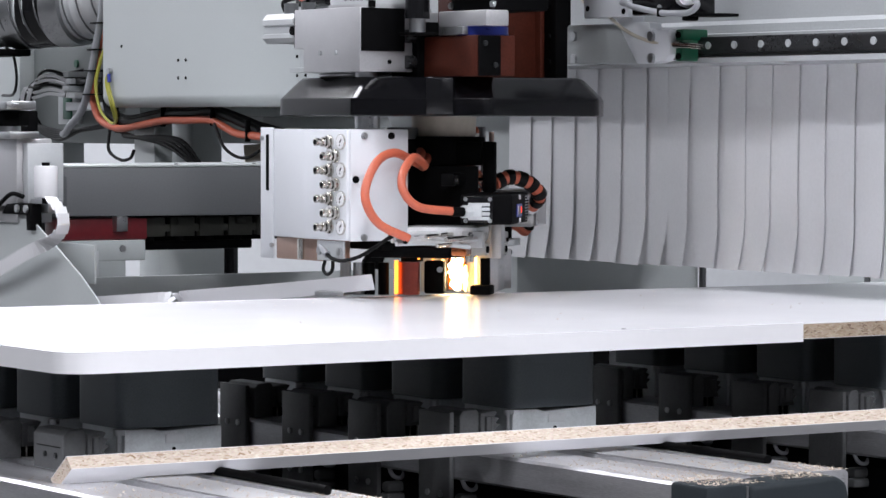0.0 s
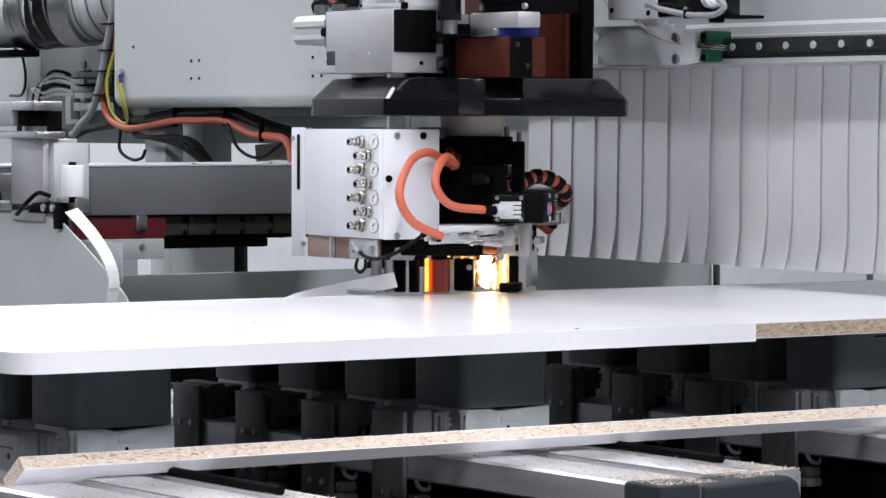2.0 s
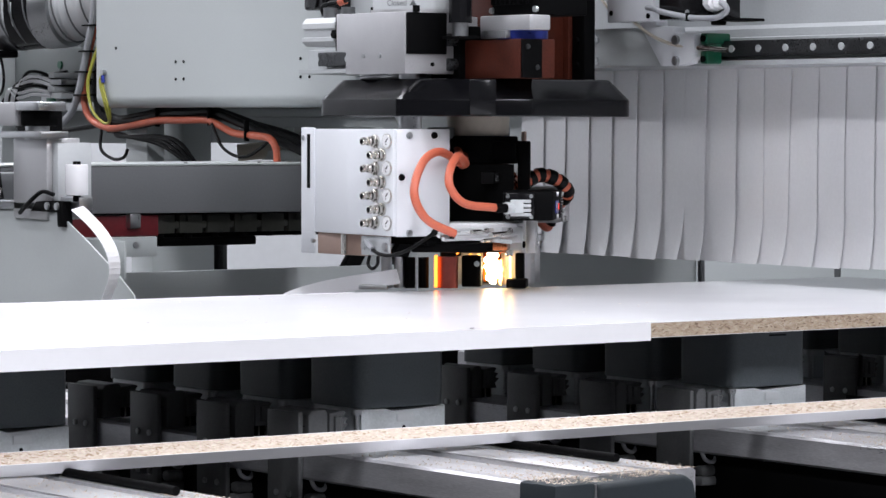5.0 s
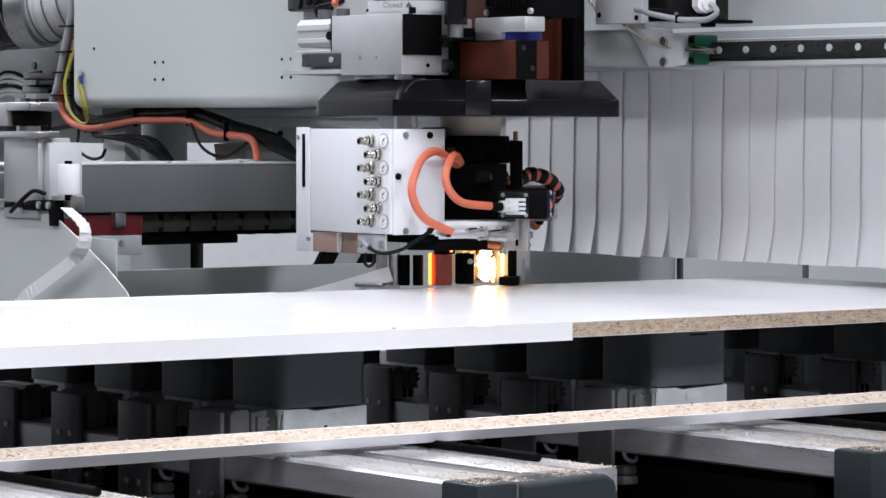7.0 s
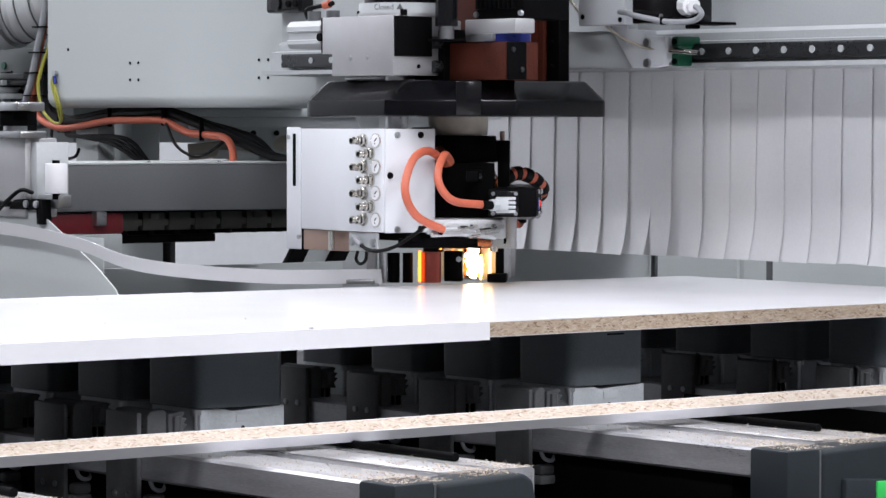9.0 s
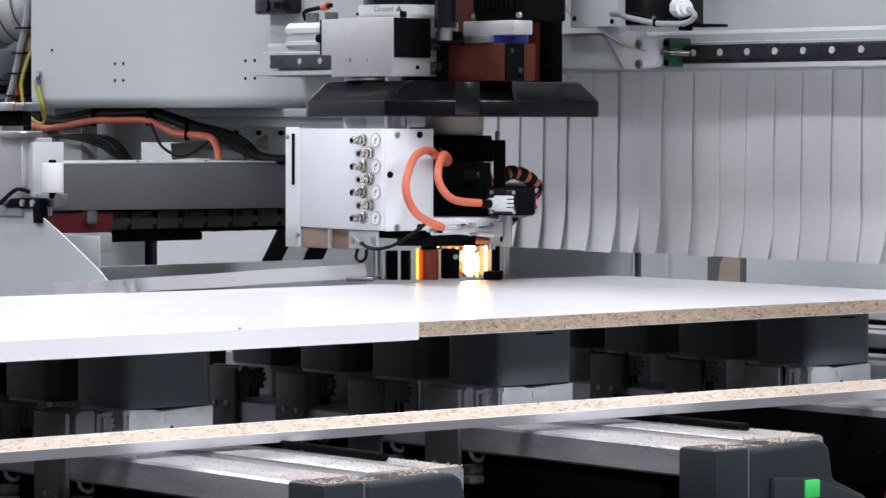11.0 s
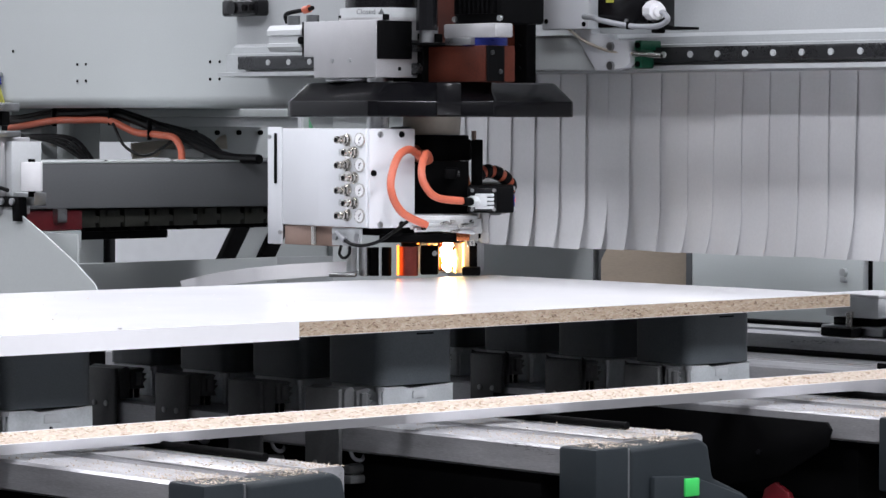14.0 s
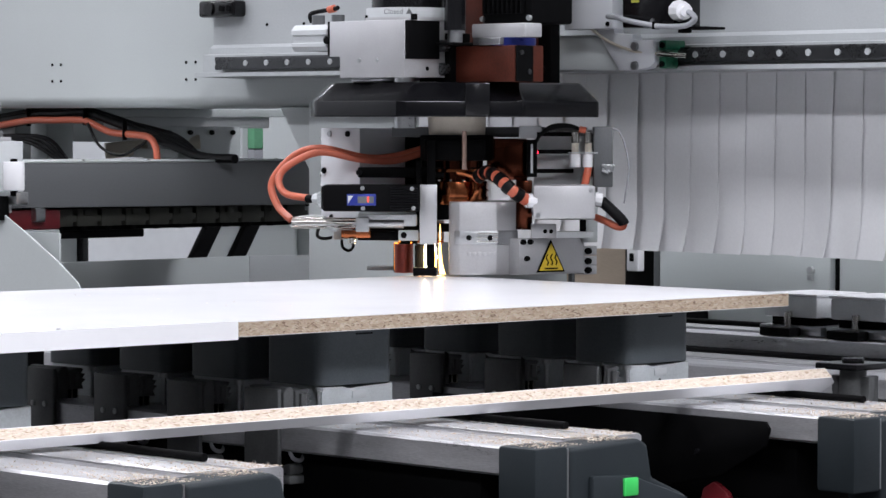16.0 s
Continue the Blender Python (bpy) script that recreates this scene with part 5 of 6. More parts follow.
    part("end_plate", B(-0.2035, -0.1995, -0.088, -0.048, 1.053, 1.087, 0.001), BLACK_PLASTIC, sen)
    for z in (1.056, 1.062, 1.068, 1.074):
        part("connector", B(-0.208, -0.2025, -0.084, -0.056, z, z + 0.0045, 0.001), PALE_PAINT, sen, "silver connector")
    part("connector", B(-0.2105, -0.2045, -0.074, -0.062, 1.06, 1.076, 0.001), PALE_PAINT, sen)
    for y, z in ((-0.052, 1.083), (-0.052, 1.055), (-0.084, 1.083), (-0.084, 1.055)):
        screw(sen, (-0.2035, y, z), (-1, 0, 0), 0.003)
    for ob in (sen, *sen.children):
        front = ob is not sen and max(v.co.y for v in ob.data.vertices) < -0.0885
        ob.data.transform(Matrix.Translation((0, -0.034 if front else -0.012, 0)))
    # pressing rods and plates
    rods = part("slide_plate", B(-0.15, -0.06, -0.072, 0.03, 1.0265, 1.045, 0.003), CAST, t, "bright aluminium slide plate")
    part("slide_block", B(-0.152, -0.132, -0.078, -0.05, 1.018, 1.04, 0.002), PALE_PAINT, rods)
    for y, z, r in ((-0.066, 1.032, 0.0032), (-0.055, 1.024, 0.0024), (-0.04, 1.036, 0.0024)):
        part("rod", C((-0.25, y + 0.02, z), (-0.132, y, z), r, seg=12), CHROME, rods)
    for a, b in (((-0.252, 0.02, 1.034), (-0.2, -0.03, 1.038)), ((-0.252, 0.024, 1.03), (-0.18, -0.05, 1.026)), ((-0.254, 0.018, 1.026), (-0.18, -0.066, 1.02))):
        part("white_lead", tube(bmesh.new(), [a, tuple((p + q) / 2 + 0.003 for p, q in zip(a, b)), b], 0.003, 8), PALE_PAINT, t)
    part("lead_tie", C((-0.2525, 0.008, 1.033), (-0.2505, 0.0035, 1.0325), 0.0066, seg=12), MATT_BLACK, t)
    part("piston", C((-0.132, -0.066, 1.031), (-0.08, -0.066, 1.031), 0.008, seg=16), STEEL, t)
    for y in (0.01, -0.03, -0.062):
        screw(rods, (-0.15, y, 1.035), (-1, 0, 0), 0.0045)
    part("wire_lead", tube(bmesh.new(), [(-0.154, 0.03, 1.034), (-0.158, 0.0, 1.026), (-0.158, -0.04, 1.024), (-0.154, -0.072, 1.03)], 0.0025, 8), PALE_PAINT, t)
    part("carrier", B(-0.15, -0.075, -0.045, 0.075, 1.004, 1.0175, 0.002), MATT_BLACK, t)
    part("carrier_lip", B(-0.175, -0.13, -0.06, -0.04, 1.008, 1.02, 0.002), COPPER, t)
    part("lip_bolt", C((-0.158, -0.062, 1.0), (-0.158, -0.062, 1.008), 0.006, seg=12), CHROME, t)
    part("small_block", B(-0.088, -0.058, -0.072, -0.05, 1.005, 1.02, 0.001), PALE_PAINT, t)
    screw(t, (-0.08, -0.0725, 1.013), (0, -1, 0), 0.005, MATT_BLACK)
    part("support_bar", B(-0.056, -0.03, -0.088, -0.074, 1.0, 1.0895, 0.0015), ALU, t, "milled aluminium support bar")
    part("black_bar", B(-0.045, -0.032, -0.078, -0.0605, 1.07, 1.157, 0.002), MATT_BLACK, t)
    # feed rollers and the heater over the board's edge
    part("red_roller", C((-0.081, 0.033, 0.952), (-0.081, 0.033, 0.996), 0.0145, seg=28), ROLLER_RED, t, "red-brown feed roller")
    part("black_roller", B(-0.064, -0.05, -0.012, 0.016, 0.9525, 0.997, 0.003), MATT_BLACK, t)
    part("roller_screw", C((-0.0655, -0.006, 0.985), (-0.063, -0.006, 0.985), 0.004, seg=10), STEEL, t)
    # emissive strip standing in for heater light caught along the roller's edge
    part("heat_reflector", B(-0.096, -0.082, 0.047, 0.0505, 0.953, 0.998, 0.001), FLAME_EDGE, t, "orange glowing strip for heater light on the roller's edge")
    for y, mt in ((0.066, MATT_BLACK), (0.085, MATT_BLACK), (0.1, STEEL), (0.118, PALE_PAINT)):
        part("guide_post", C((-0.09, y, 0.952), (-0.09, y, 0.995), 0.0075, seg=16), mt, t)
    part("guide_tongue", B(-0.14, -0.05, 0.11, 0.15, 0.952, 0.958, 0.001), STEEL, t)
    part("shoe", B(-0.066, -0.03, -0.075, -0.047, 0.9515, 0.964, 0.002), MATT_BLACK, t, "black pressing shoe on the board")
    part("shoe_stem", B(-0.046, -0.033, -0.07, -0.058, 0.964, 1.0, 0.001), MATT_BLACK, t)
    # the flame of the heater: a ragged white-hot core in a thin orange fringe
    rng = random.Random(8)
    for name, mt, r, x, y, z0, z1 in (("heater_flame", FLAME, 0.0105, -0.04, -0.024, 0.956, 1.006), ("flame_fringe", FLAME_RIM, 0.005, -0.046, -0.006, 0.953, 0.998), ("flame_fringe", FLAME_RIM, 0.0035, -0.034, -0.036, 0.954, 0.99)):
        bm = bmesh.new()
        rings = []
        for i in range(15):
            f = i / 14
            k = r * math.sin(math.pi * (0.05 + 0.9 * f)) ** 0.6 * rng.uniform(0.82, 1.08)
            cx, cy = x + rng.uniform(-0.15, 0.15) * r, y + rng.uniform(-0.25, 0.25) * r
            rings.append([bm.verts.new((cx + k * math.cos(w), cy + k * math.sin(w), z0 + (z1 - z0) * f)) for w in (2 * math.pi * j / 14 for j in range(14))])
        for p, q in zip(rings, rings[1:]):
            for j in range(14):
                bm.faces.new((p[j], p[(j + 1) % 14], q[(j + 1) % 14], q[j]))
        bm.faces.new(rings[0][::-1])
        bm.faces.new(rings[-1])
        part(name, bm, mt, t, "ragged white-hot flame of the heater" if mt is FLAME else "orange fringe of the flame")
    part("lamp_reflector", B(-0.0275, -0.0245, -0.036, -0.01, 0.957, 1.0, 0.001), COPPER, t, "copper reflector behind the heater")
    for x, y, z in ((-0.088, 0.02, 1.0), (-0.07, 0.004, 0.9985), (-0.058, -0.01, 1.001)):
        part("ember", C((x, y, z), (x + 0.001, y - 0.003, z + 0.001), 0.0011, seg=8), FLAME_EDGE, t)
    part("heater_cap", B(-0.06, -0.02, -0.05, -0.005, 1.0005, 1.006, 0.001), COPPER, t)
    part("roller_drum", C((-0.075, 0.03, 0.9965), (-0.075, 0.03, 1.0045), 0.015, seg=20), MATT_BLACK, t)
    # cast cover of the glue nozzle
    cov = part("nozzle_cover", prism(bmesh.new(), [(-0.012, -0.066), (0.004, -0.075), (0.06, -0.075), (0.089, -0.055), (0.089, 0.03), (-0.012, 0.03)], "z", 0.953, 1.0635, 0.002), ALU, t, "cast aluminium nozzle cover")
    part("cover_band", prism(bmesh.new(), [(-0.004, -0.0735), (0.0045, -0.0775), (0.061, -0.0775), (0.092, -0.056), (0.092, 0.0), (-0.004, 0.0)], "z", 0.999, 1.02, 0.001), STEEL, cov)
    for k in range(3):
        part("groove", B(0.03, 0.062, -0.0785, -0.0772, 1.003 + 0.006 * k, 1.005 + 0.006 * k, 0.0004), CHROME, cov)
    for x in (0.018, 0.05):
        screw(cov, (x, -0.0775, 1.0095), (0, -1, 0), 0.0045, MATT_BLACK)
    for k in range(6):
        part("raised_mark", B(0.016 + 0.0075 * k, 0.021 + 0.0075 * k, -0.0758, -0.0748, 0.982, 0.988, 0.0003), ALU, cov)
    # right flank: copper tank, brackets, junction box
    part("copper_tank", B(0.046, 0.108, 0.0, 0.06, 1.095, 1.1585, 0.003), DARK_COPPER, t, "dark reflecting copper tank")
    part("tank_lower", B(0.09, 0.115, -0.02, 0.05, 1.02, 1.095, 0.002), DARK_COPPER, t)
    part("slotted_bracket", B(0.106, 0.122, -0.02, -0.008, 1.1, 1.157, 0.0015), MATT_BLACK, t, "black slotted bracket")
    part("bracket_slot", B(0.112, 0.1155, -0.0212, -0.0195, 1.106, 1.15, 0), PALE_PAINT, t)
    panel = part("white_panel", B(0.118, 0.215, 0.03, 0.04, 1.07, 1.172, 0.001), PALE_PAINT, t, "pale panel with black rods")
    for z in (1.165, 1.1385, 1.109):
        part("black_rod", C((0.122, 0.0, z), (0.178, 0.015, z), 0.0032, seg=10), MATT_BLACK, panel)
    part("laser_dot", C((0.1225, -0.006, 1.1375), (0.1215, -0.01, 1.1375), 0.002, seg=10), glow("red_diode", (1.0, 0.02, 0.05), 6.0), panel)
    part("top_cap", B(0.095, 0.13, 0.0, 0.05, 1.159, 1.178, 0.002), PALE_PAINT, t)
    for x in (0.18, 0.2):
        bm = C((x, -0.01, 1.115), (x, -0.01, 1.135), 0.0085, seg=16)
        part("filter_cup", bm, WHITE_TAPE, t, "small white filter cup")
        part("filter_nut", C((x, -0.01, 1.135), (x, -0.01, 1.152), 0.006, seg=6), CERAMIC, t)
        part("filter_stem", C((x, -0.01, 1.152), (x, -0.01, 1.168), 0.0065, seg=12), CHROME, t)
    part("filter_plate", B(0.17, 0.214, -0.02, 0.0, 1.136, 1.138, 0), PALE_PAINT, t)
    part("flank_plate", B(0.208, 0.237, -0.02, 0.035, 1.085, 1.177, 0.002), DARK_PAINT, t, "grey flank plate")
    part("flank_clip", P([(0.22, 1.12), (0.24, 1.12), (0.238, 1.11), (0.228, 1.104), (0.22, 1.108)], "y", -0.026, -0.02, 0.001), STEEL, t)
    for k in range(3):
        part("black_lead", tube(bmesh.new(), [(0.12, 0.0, 1.152), (0.128, -0.005, 1.165), (0.145, -0.01, 1.174 + 0.002 * k), (0.17, -0.01, 1.177 + 0.001 * k), (0.19, -0.01, 1.172)], 0.0026, 8), CABLE_BLACK, t)
    part("lead_tag", C((0.186, -0.012, 1.173), (0.196, -0.012, 1.171), 0.005, seg=10), ORANGE, t)
    part("braided_lead", tube(bmesh.new(), [(0.236, 0.0, 1.174), (0.248, -0.005, 1.168), (0.258, -0.005, 1.14), (0.262, -0.005, 1.11), (0.258, -0.005, 1.08), (0.255, -0.005, 1.06)], 0.0014, 8), CABLE_GREY, t)
    jb = part("junction_box", B(0.113, 0.207, -0.11, -0.045, 1.0375, 1.09, 0.009, 4), ALU, t, "rounded grey aluminium junction box")
    part("box_seam", B(0.114, 0.206, -0.112, -0.1095, 1.039, 1.0885, 0.006, 3), ALU, jb)
    for x, z in ((0.121, 1.0445), (0.2, 1.083)):
        screw(jb, (x, -0.112, z), (0, -1, 0), 0.004)
    part("gland", C((0.125, -0.098, 1.066), (0.103, -0.107, 1.066), 0.0125, 0.0105, 10), WHITE_TAPE, jb)
    part("gland", C((0.205, -0.08, 1.068), (0.218, -0.08, 1.066), 0.0105, seg=10), WHITE_TAPE, jb)
    # banded hose, black wraps over orange
    line = spline([(0.03, -0.066, 1.1), (0.045, -0.085, 1.108), (0.062, -0.108, 1.1), (0.08, -0.12, 1.083), (0.104, -0.107, 1.067)], 8)
    hose = part("banded_hose", tube(bmesh.new(), line, 0.0092, 14, 1), ORANGE, t, "orange hose with black wraps")
    for i in range(1, len(line) - 4, 5):
        part("wrap", tube(bmesh.new(), line[i:i + 4], 0.0108, 14, 1), CABLE_BLACK, hose)
    line = spline([(0.216, -0.08, 1.066), (0.232, -0.08, 1.052), (0.248, -0.08, 1.036), (0.25, -0.078, 1.028), (0.242, -0.074, 1.026), (0.225, -0.066, 1.034), (0.21, -0.05, 1.04)], 6)
    part("black_hose", tube(bmesh.new(), line[:16], 0.0085, 12, 1), CABLE_BLACK, t)
    part("orange_lead", tube(bmesh.new(), line[12:], 0.0055, 12, 1), ORANGE, t)
    part("orange_lead", tube(bmesh.new(), [(0.2, -0.012, 1.114), (0.197, -0.02, 1.1), (0.193, -0.04, 1.085)], 0.006, 10), ORANGE, t)
    # base block with the hot surface sign
    base = part("base_block", B(0.088, 0.19, -0.068, -0.044, 0.953, 1.008, 0.0015), ALU, t, "grey aluminium base block with a warning sign")
    tri = [(0.1145, 0.9565), (0.1585, 0.9565), (0.1365, 1.0055)]
    part("warning_sign", P(tri, "y", -0.0698, -0.0685), MATT_BLACK, base, "black and yellow hot surface warning sign")
    mid = (0.1365, 0.9728)
    part("sign_field", P([(mid[0] + (u - mid[0]) * 0.84, mid[1] + (v - mid[1]) * 0.84) for u, v in tri], "y", -0.0706, -0.0696), SIGN_YELLOW, base)
    for k in range(3):
        x = 0.1297 + 0.0068 * k
        part("heat_wave", tube(bmesh.new(), [(x, -0.0708, 0.967), (x + 0.0018, -0.0708, 0.972), (x - 0.0012, -0.0708, 0.978), (x + 0.001, -0.0708, 0.984)], 0.0009, 6, 5), MATT_BLACK, base)
    part("heat_bar", B(0.1265, 0.1465, -0.0714, -0.0704, 0.961, 0.9632, 0), MATT_BLACK, base)
    for x, z in ((0.1, 0.978), (0.094, 1.003), (0.105, 1.003)):
        screw(base, (x, -0.068, z), (0, -1, 0), 0.0045, MATT_BLACK)
    for z in (0.957, 0.971, 0.9865):
        bk = part("hinge_block", B(0.191, 0.212, -0.066, -0.046, z - 0.0065, z + 0.0075, 0.001), ALU, base)
        screw(bk, (0.197, -0.066, z), (0, -1, 0), 0.0055, MATT_BLACK)
    # the block stands askew, its face turned towards the flank
    askew = Matrix.Translation((0.139, -0.031, 0)) @ Matrix.Rotation(radians(40), 4, "Z") @ Matrix.Diagonal((1.3, 1, 1, 1)) @ Matrix.Translation((-0.139, 0.06, 0))
    for ob in (base, *base.children_recursive):
        ob.data.transform(askew)
    part("top_rail", B(0.15, 0.205, -0.075, -0.05, 1.0095, 1.019, 0.001), PALE_PAINT, t)
    part("top_block", B(0.112, 0.15, -0.066, -0.04, 1.0085, 1.03, 0.001), ALU, t)
    for x in (0.133, 0.142):
        screw(t, (x, -0.066, 1.019), (0, -1, 0), 0.0035, MATT_BLACK)
    part("post", C((0.19, -0.06, 1.009), (0.19, -0.06, 1.04), 0.005, seg=10), MATT_BLACK, t)
    part("flange_plate", B(-0.1, 0.2, 0.03, 0.06, 1.16, 1.176, 0.002), DARK_PAINT, t)
    part("flank_web", B(0.19, 0.215, 0.0, 0.03, 1.0, 1.1, 0.002), GREY_PAINT, t)
    return t


SIGN_YELLOW = material("sign_yellow", (0.75, 0.52, 0.03), 0.4, vary=0.02, bump=0.02)
unit = build_unit()


# ---- beyond the table ----
def back_cabinet(y0, y1, x=3.0):
    t = thing("machine_cabinet", "light grey enamelled machine cabinet behind the table", "cabinet", "cabinets behind the table")
    part("body", B(x, x + 0.12, y0, y1, 0.06, 2.0, 0.006), GREY_PAINT, t)
    part("plinth", B(x + 0.03, x + 0.1, y0 + 0.02, y1 - 0.02, 0.0, 0.06, 0.002), MATT_BLACK, t)
    part("door", B(x - 0.012, x, y0 + 0.012, y1 - 0.012, 0.1, 1.96, 0.003), GREY_PAINT, t)
    h = part("lock", C((x - 0.012, y0 + 0.09, 0.905), (x - 0.02, y0 + 0.09, 0.905), 0.008, seg=12), PALE_PAINT, t)
    part("lock_tab", B(x - 0.018, x - 0.0125, y0 + 0.083, y0 + 0.097, 0.88, 0.9, 0.001), PALE_PAINT, h)


back_cabinet(2.66, 3.5)


def plywood_sheet():
    t = thing("plywood_sheet", "pale plywood sheet leaning behind the machine", "plywood sheet")
    part("sheet", P([(2.8, 0.0), (3.24, 0.0), (3.12, 0.82), (2.99, 1.02), (2.8, 1.02)], "x", 3.62, 3.638), PLYWOOD, t)


plywood_sheet()


def dark_column():
    t = thing("hall_column", "black steel column with a white switch box", "column")
    part("shaft", B(3.6, 3.7, 2.69, 2.794, 0.0, 2.4, 0.004), MATT_BLACK, t)
    sw = part("switch_box", B(3.575, 3.6, 2.725, 2.765, 0.81, 0.88, 0.004), WHITE_TAPE, t, "white switch box")
    part("switch", B(3.571, 3.5755, 2.739, 2.751, 0.835, 0.855, 0.001), MATT_BLACK, sw)


dark_column()


def dark_cabinet():
    t = thing("control_cabinet", "dark blue-grey control cabinet with window bars", "cabinet")
    part("body", B(4.0, 4.5, 3.5, 4.1, 0.0, 1.8, 0.006), DARK_PAINT, t)
    for y in (3.62, 3.83, 4.0):
        part("window_bar", B(3.985, 4.0, y, y + 0.035, 0.2, 1.7, 0.003), PALE_PAINT, t)


dark_cabinet()


def hall_sign():
    t = thing("wall_panel", "green notice panel on the hall wall", "notice panel")
    part("panel", B(7.54, 7.82, 8.93, 8.98, 1.06, 1.22, 0.004), NOTICE_GREEN, t)
    part("lower_field", B(7.54, 7.82, 8.93, 8.98, 0.97, 1.055, 0.004), CABLE_GREY, t)
    part("frame", B(7.51, 7.85, 8.982, 9.0, 0.94, 1.25, 0.004), PALE_PAINT, t)


hall_sign()

# ---- the edge tape between feeder and unit, in short rigid lengths ----
SHAPES = []


def tape_shape(t, *yz):
    """Where the tape hangs at t seconds: place across and height, from the feeder to the unit, in even steps."""
    n = len(yz) - 1
    line = spline([Vector((0.31 + 0.12 * max(0.0, (i / n - 0.6) / 0.4), y, z)) for i, (y, z) in enumerate(yz)], 10)
    run = [0.0]
    for p, q in zip(line, line[1:]):
        run.append(run[-1] + (q - p).length)
    even, j = [], 0
    for k in range(61):
        s = run[-1] * k / 60
        while j < len(line) - 2 and run[j + 1] < s:
            j += 1
        even.append(line[j].lerp(line[j + 1], min(1.0, (s - run[j]) / max(1e-6, run[j + 1] - run[j]))))
    SHAPES.append((t, even))


tape_shape(0, (1.401, 1.071), (1.355, 1.042), (1.383, 1.013), (1.481, 0.987), (1.569, 0.961), (1.720, 0.925), (1.550, 0.905), (1.000, 0.945), (0.705, 0.973))
tape_shape(0.5, (1.415, 1.057), (1.339, 1.023), (1.284, 0.987), (1.238, 0.948), (1.325, 0.926), (1.480, 0.923), (1.535, 0.932), (1.395, 0.948), (1.152, 0.953), (1.000, 0.950), (0.715, 0.973))
tape_shape(1, (1.403, 1.055), (1.344, 1.028), (1.296, 0.995), (1.274, 0.958), (1.282, 0.922), (1.289, 0.888), (1.175, 0.872), (0.926, 0.945), (0.720, 0.972))
tape_shape(2.5, (1.428, 1.046), (1.369, 1.014), (1.323, 0.981), (1.300, 0.95), (1.307, 0.92), (1.313, 0.885), (1.194, 0.872), (0.926, 0.93), (0.740, 0.971))
tape_shape(6, (1.416, 1.052), (1.355, 1.024), (1.316, 0.99), (1.313, 0.957), (1.346, 0.918), (1.361, 0.885), (1.192, 0.872), (0.924, 0.945), (0.759, 0.970))
tape_shape(7, (1.432, 1.049), (1.382, 1.024), (1.379, 0.997), (1.416, 0.97), (1.501, 0.932), (1.571, 0.9), (1.589, 0.872), (1.271, 0.868), (0.923, 0.93), (0.759, 0.970))
tape_shape(7.5, (1.424, 1.066), (1.397, 1.045), (1.398, 1.015), (1.447, 0.975), (1.554, 0.94), (1.648, 0.905), (1.668, 0.875), (1.320, 0.868), (0.923, 0.93), (0.760, 0.970))
tape_shape(8, (1.706, 0.978), (1.607, 0.965), (1.362, 0.959), (1.135, 0.945), (0.938, 0.96), (0.76, 0.971))
tape_shape(8.5, (1.627, 0.905), (1.449, 0.923), (1.277, 0.933), (1.071, 0.944), (0.906, 0.953), (0.760, 0.968))
tape_shape(9, (1.796, 1.01), (1.597, 1.013), (1.380, 0.996), (1.192, 0.967), (0.971, 0.957), (0.760, 0.963))
tape_shape(9.3, (1.737, 0.962), (1.588, 0.947), (1.348, 0.936), (1.124, 0.934), (0.928, 0.949), (0.79, 0.962))
tape_shape(11.5, (1.327, 0.904), (1.212, 0.921), (1.072, 0.94), (0.937, 0.954), (0.859, 0.962), (0.801, 0.966))
tape_shape(13, (1.267, 0.919), (1.152, 0.936), (1.044, 0.948), (0.925, 0.959), (0.86, 0.964), (0.819, 0.966))
tape_shape(14.5, (0.917, 0.937), (0.863, 0.948), (0.81, 0.956), (0.764, 0.961), (0.765, 0.963), (0.795, 0.962))
tape_shape(15.3, (1.016, 0.935), (0.937, 0.947), (0.828, 0.958), (0.760, 0.962), (0.680, 0.963), (0.600, 0.963))
tape_shape(15.5, (1.001, 0.934), (0.933, 0.946), (0.827, 0.957), (0.760, 0.961), (0.680, 0.962), (0.600, 0.961))
tape_shape(15.7, (0.95, 0.91), (0.9, 0.914), (0.87, 0.917), (0.84, 0.919), (0.81, 0.92), (0.78, 0.921))
tape_shape(16, (0.95, 0.905), (0.9, 0.908), (0.87, 0.911), (0.84, 0.913), (0.81, 0.914), (0.78, 0.916))
PIECES = 92
tape = thing("loose_edge_tape", "loose white plastic edge tape running from the feeder", "edge tape")
tape_pieces = [part("tape_length", B(-0.0087, 0.0087, -0.0004, 0.0004, -0.0105, 0.0105, 0), WHITE_TAPE, tape) for k in range(PIECES)]


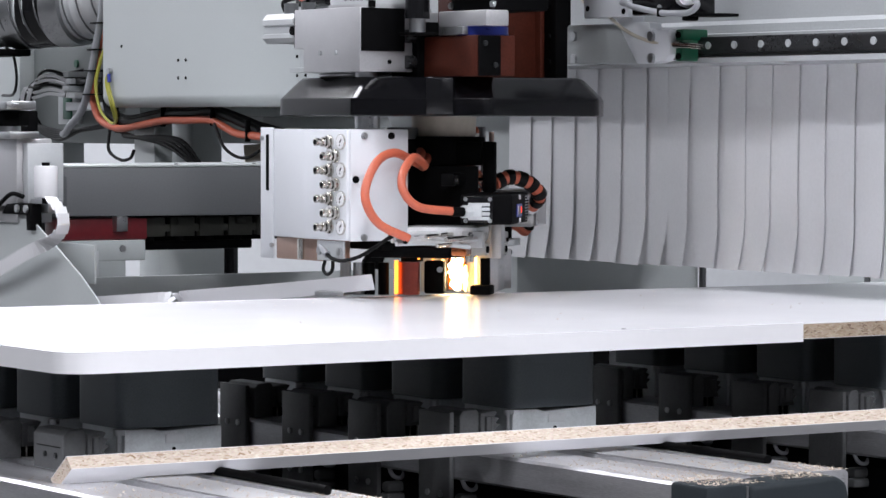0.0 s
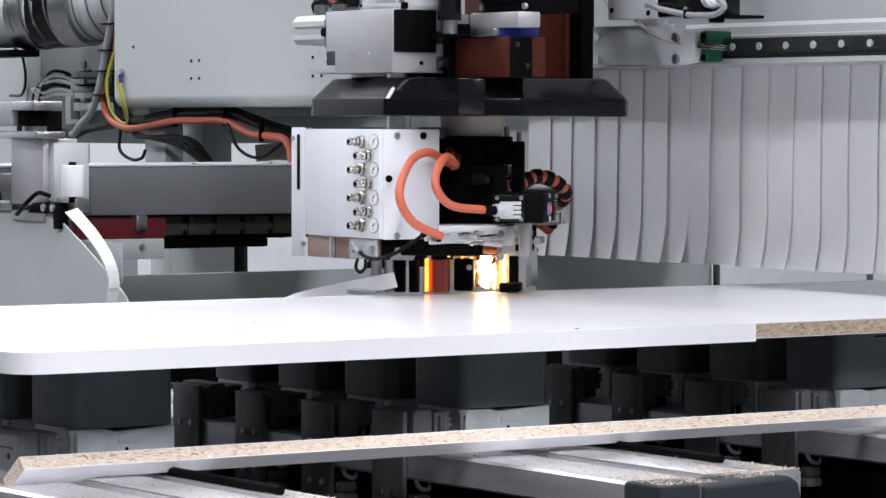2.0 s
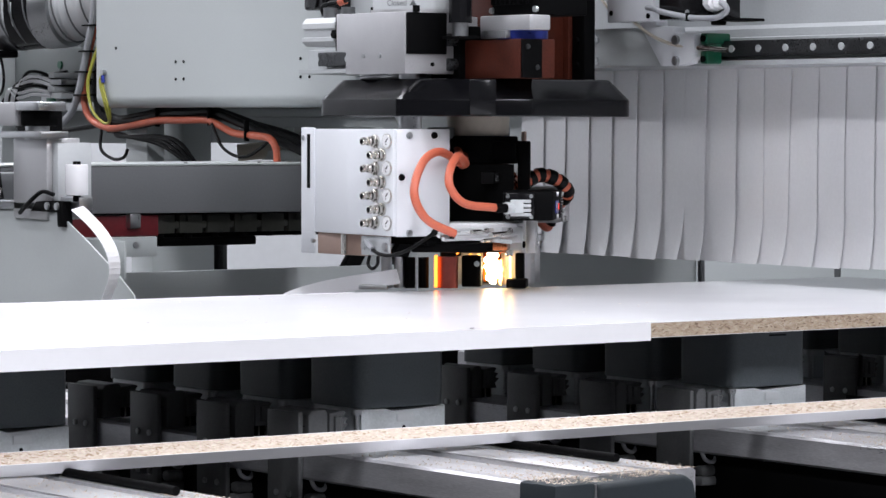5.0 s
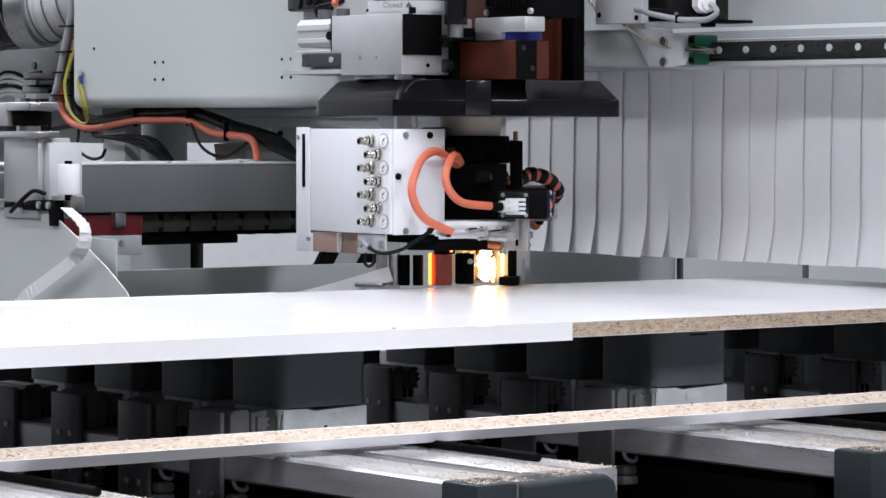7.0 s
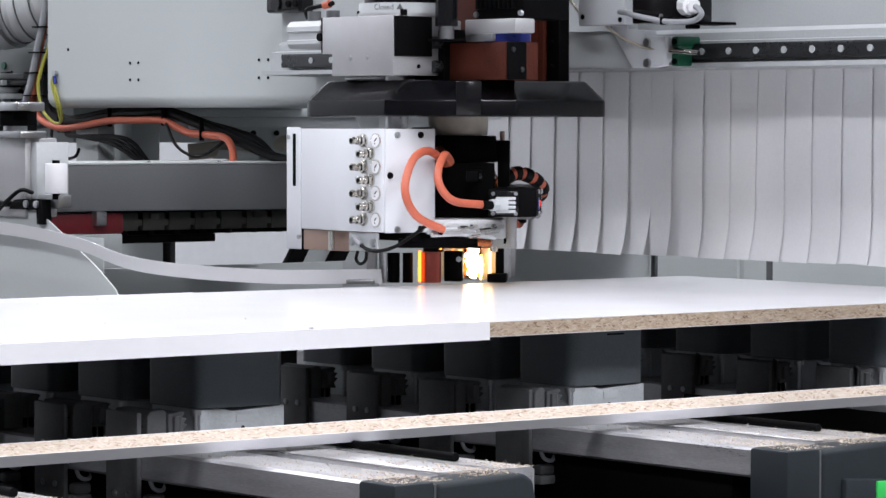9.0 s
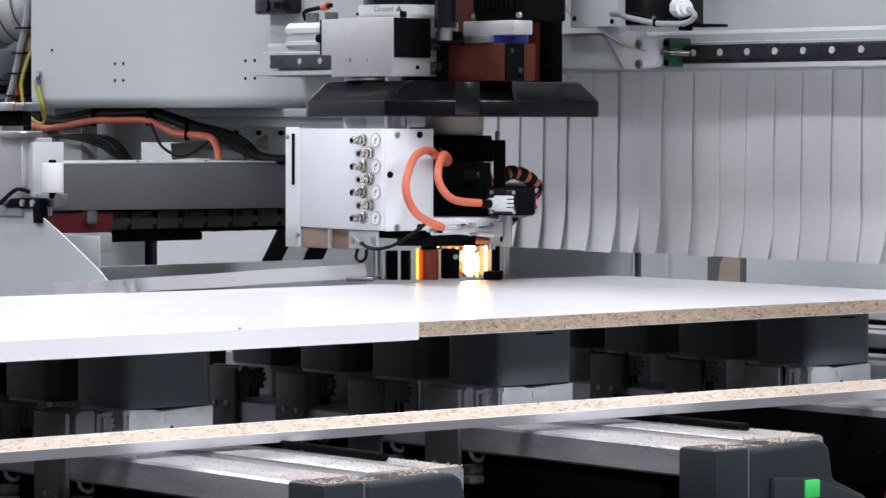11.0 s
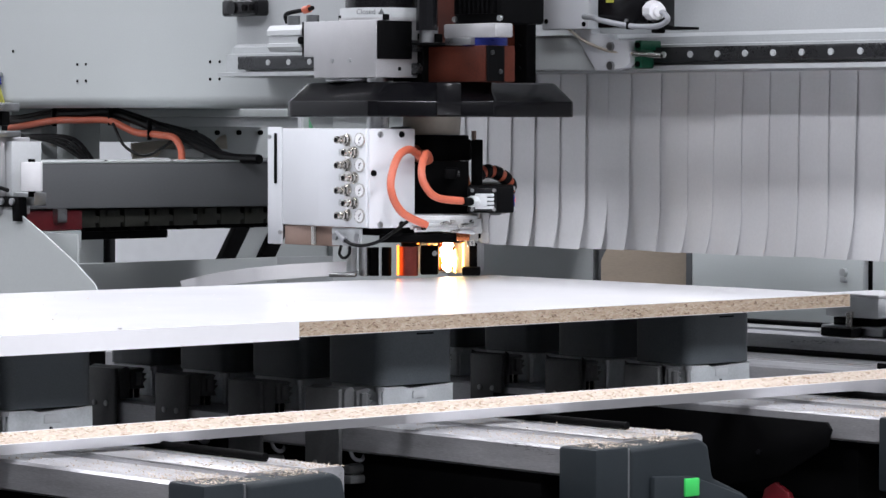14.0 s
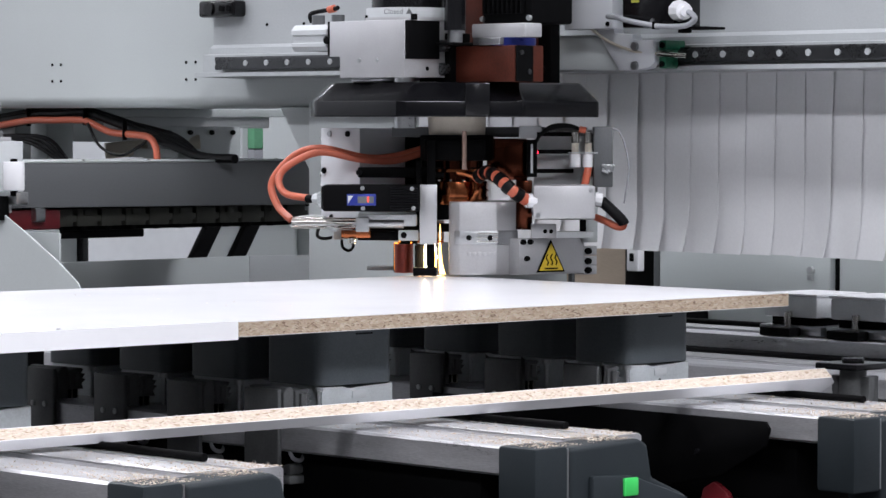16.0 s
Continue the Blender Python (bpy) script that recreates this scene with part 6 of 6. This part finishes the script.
def tape_pose(k, t):
    i = max(j for j, s in enumerate(SHAPES) if s[0] <= t + 1e-6)
    a, b = SHAPES[i], SHAPES[min(i + 1, len(SHAPES) - 1)]
    f = (t - a[0]) / (b[0] - a[0]) if b[0] > a[0] else 0.0
    line = [p.lerp(q, f) for p, q in zip(a[1], b[1])]
    s = (k + 0.5) / PIECES * (len(line) - 1)
    n = min(int(s), len(line) - 2)
    p = line[n].lerp(line[n + 1], s - n)
    tangents = [(line[min(j + 2, len(line) - 1)] - line[max(j - 2, 0)]).normalized() for j in (n, n + 1)]
    d = tangents[0].lerp(tangents[1], s - n).normalized()
    x = Vector((d.x, d.y, d.z))
    # the flat face turns from lying on the guide roller to standing on edge at the unit
    u = k / PIECES
    stand = min(1.0, max(0.0, (u - 0.62) / 0.2)) if t < 7.8 else 1.0
    hang = 1.0 if 0.9 < t < 6.2 else 0.0
    near = Vector((1, 0.15, 0)).lerp(Vector((0.05, -0.3, -0.5)), min(1.0, max(0.0, (u - 0.03) / 0.08)))
    flat = near.lerp(Vector((0.8, -0.6, 0)).lerp(Vector((0.95, 0.3, 0)), min(1.0, u / 0.2)), hang)
    up = flat.lerp(Vector((-0.2, 0, 1)), stand)
    z = (up - x * up.dot(x)).normalized()
    y = z.cross(x)
    return Matrix(((x.x, y.x, z.x, p.x), (x.y, y.y, z.y, p.y), (x.z, y.z, z.z, p.z), (0, 0, 0, 1)))


# ---- what moves ----
# travel of the gantry along the board (metres from its place at 9 s), of the head across it, and the turn of the unit
TRAVEL = ((0.0, -0.574), (0.5, -0.544), (1.0, -0.513), (1.5, -0.482), (2.0, -0.449), (2.5, -0.417), (3.0, -0.385), (3.5, -0.353), (4.0, -0.321),
          (4.5, -0.289), (5.0, -0.258), (5.5, -0.226), (6.0, -0.195), (6.5, -0.163), (7.0, -0.131), (7.5, -0.098), (8.0, -0.066), (8.5, -0.033),
          (9.0, 0.0), (9.5, 0.032), (10.0, 0.064), (10.5, 0.096), (11.0, 0.129), (11.5, 0.162), (12.0, 0.195), (12.5, 0.228), (13.0, 0.261),
          (13.5, 0.293), (14.0, 0.325), (14.5, 0.348), (14.7, 0.361), (14.8, 0.37), (14.9, 0.378), (15.0, 0.386), (15.1, 0.393), (15.2, 0.4),
          (15.3, 0.406), (15.4, 0.41), (15.5, 0.412), (15.6, 0.413), (15.7, 0.413), (15.8, 0.413), (16.0, 0.413))
ACROSS = {14.8: -0.004, 14.9: -0.008, 15.0: -0.013, 15.1: -0.021, 15.2: -0.03, 15.3: -0.041, 15.4: -0.052, 15.5: -0.063, 15.6: -0.07, 15.7: -0.077, 15.8: -0.084, 16.0: -0.098}
TURN = {14.8: 4, 14.9: 14, 15.0: 26, 15.1: 36, 15.2: 45, 15.3: 53, 15.4: 62, 15.5: 71, 15.6: 80, 15.7: 87, 15.8: 90, 16.0: 90}


def motions():
    for ob in (gantry, loom, suction, feeder, tape):
        walk(ob, [(t, pose(g, 0, 0)) for t, g in TRAVEL])
    walk(head, [(t, pose(g, ACROSS.get(t, 0), 0)) for t, g in TRAVEL])
    walk(unit, [(t, pose(AX + g, AY + ACROSS.get(t, 0), 0, 0, 0, 46.6 - TURN.get(t, 0))) for t, g in TRAVEL])
    for k, piece in enumerate(tape_pieces):
        walk(piece, [(t, tape_pose(k, t)) for t in sorted({g[0] for g in TRAVEL} | {7.3, 7.6, 8.3, 8.7, 9.2, 9.3})])


motions()
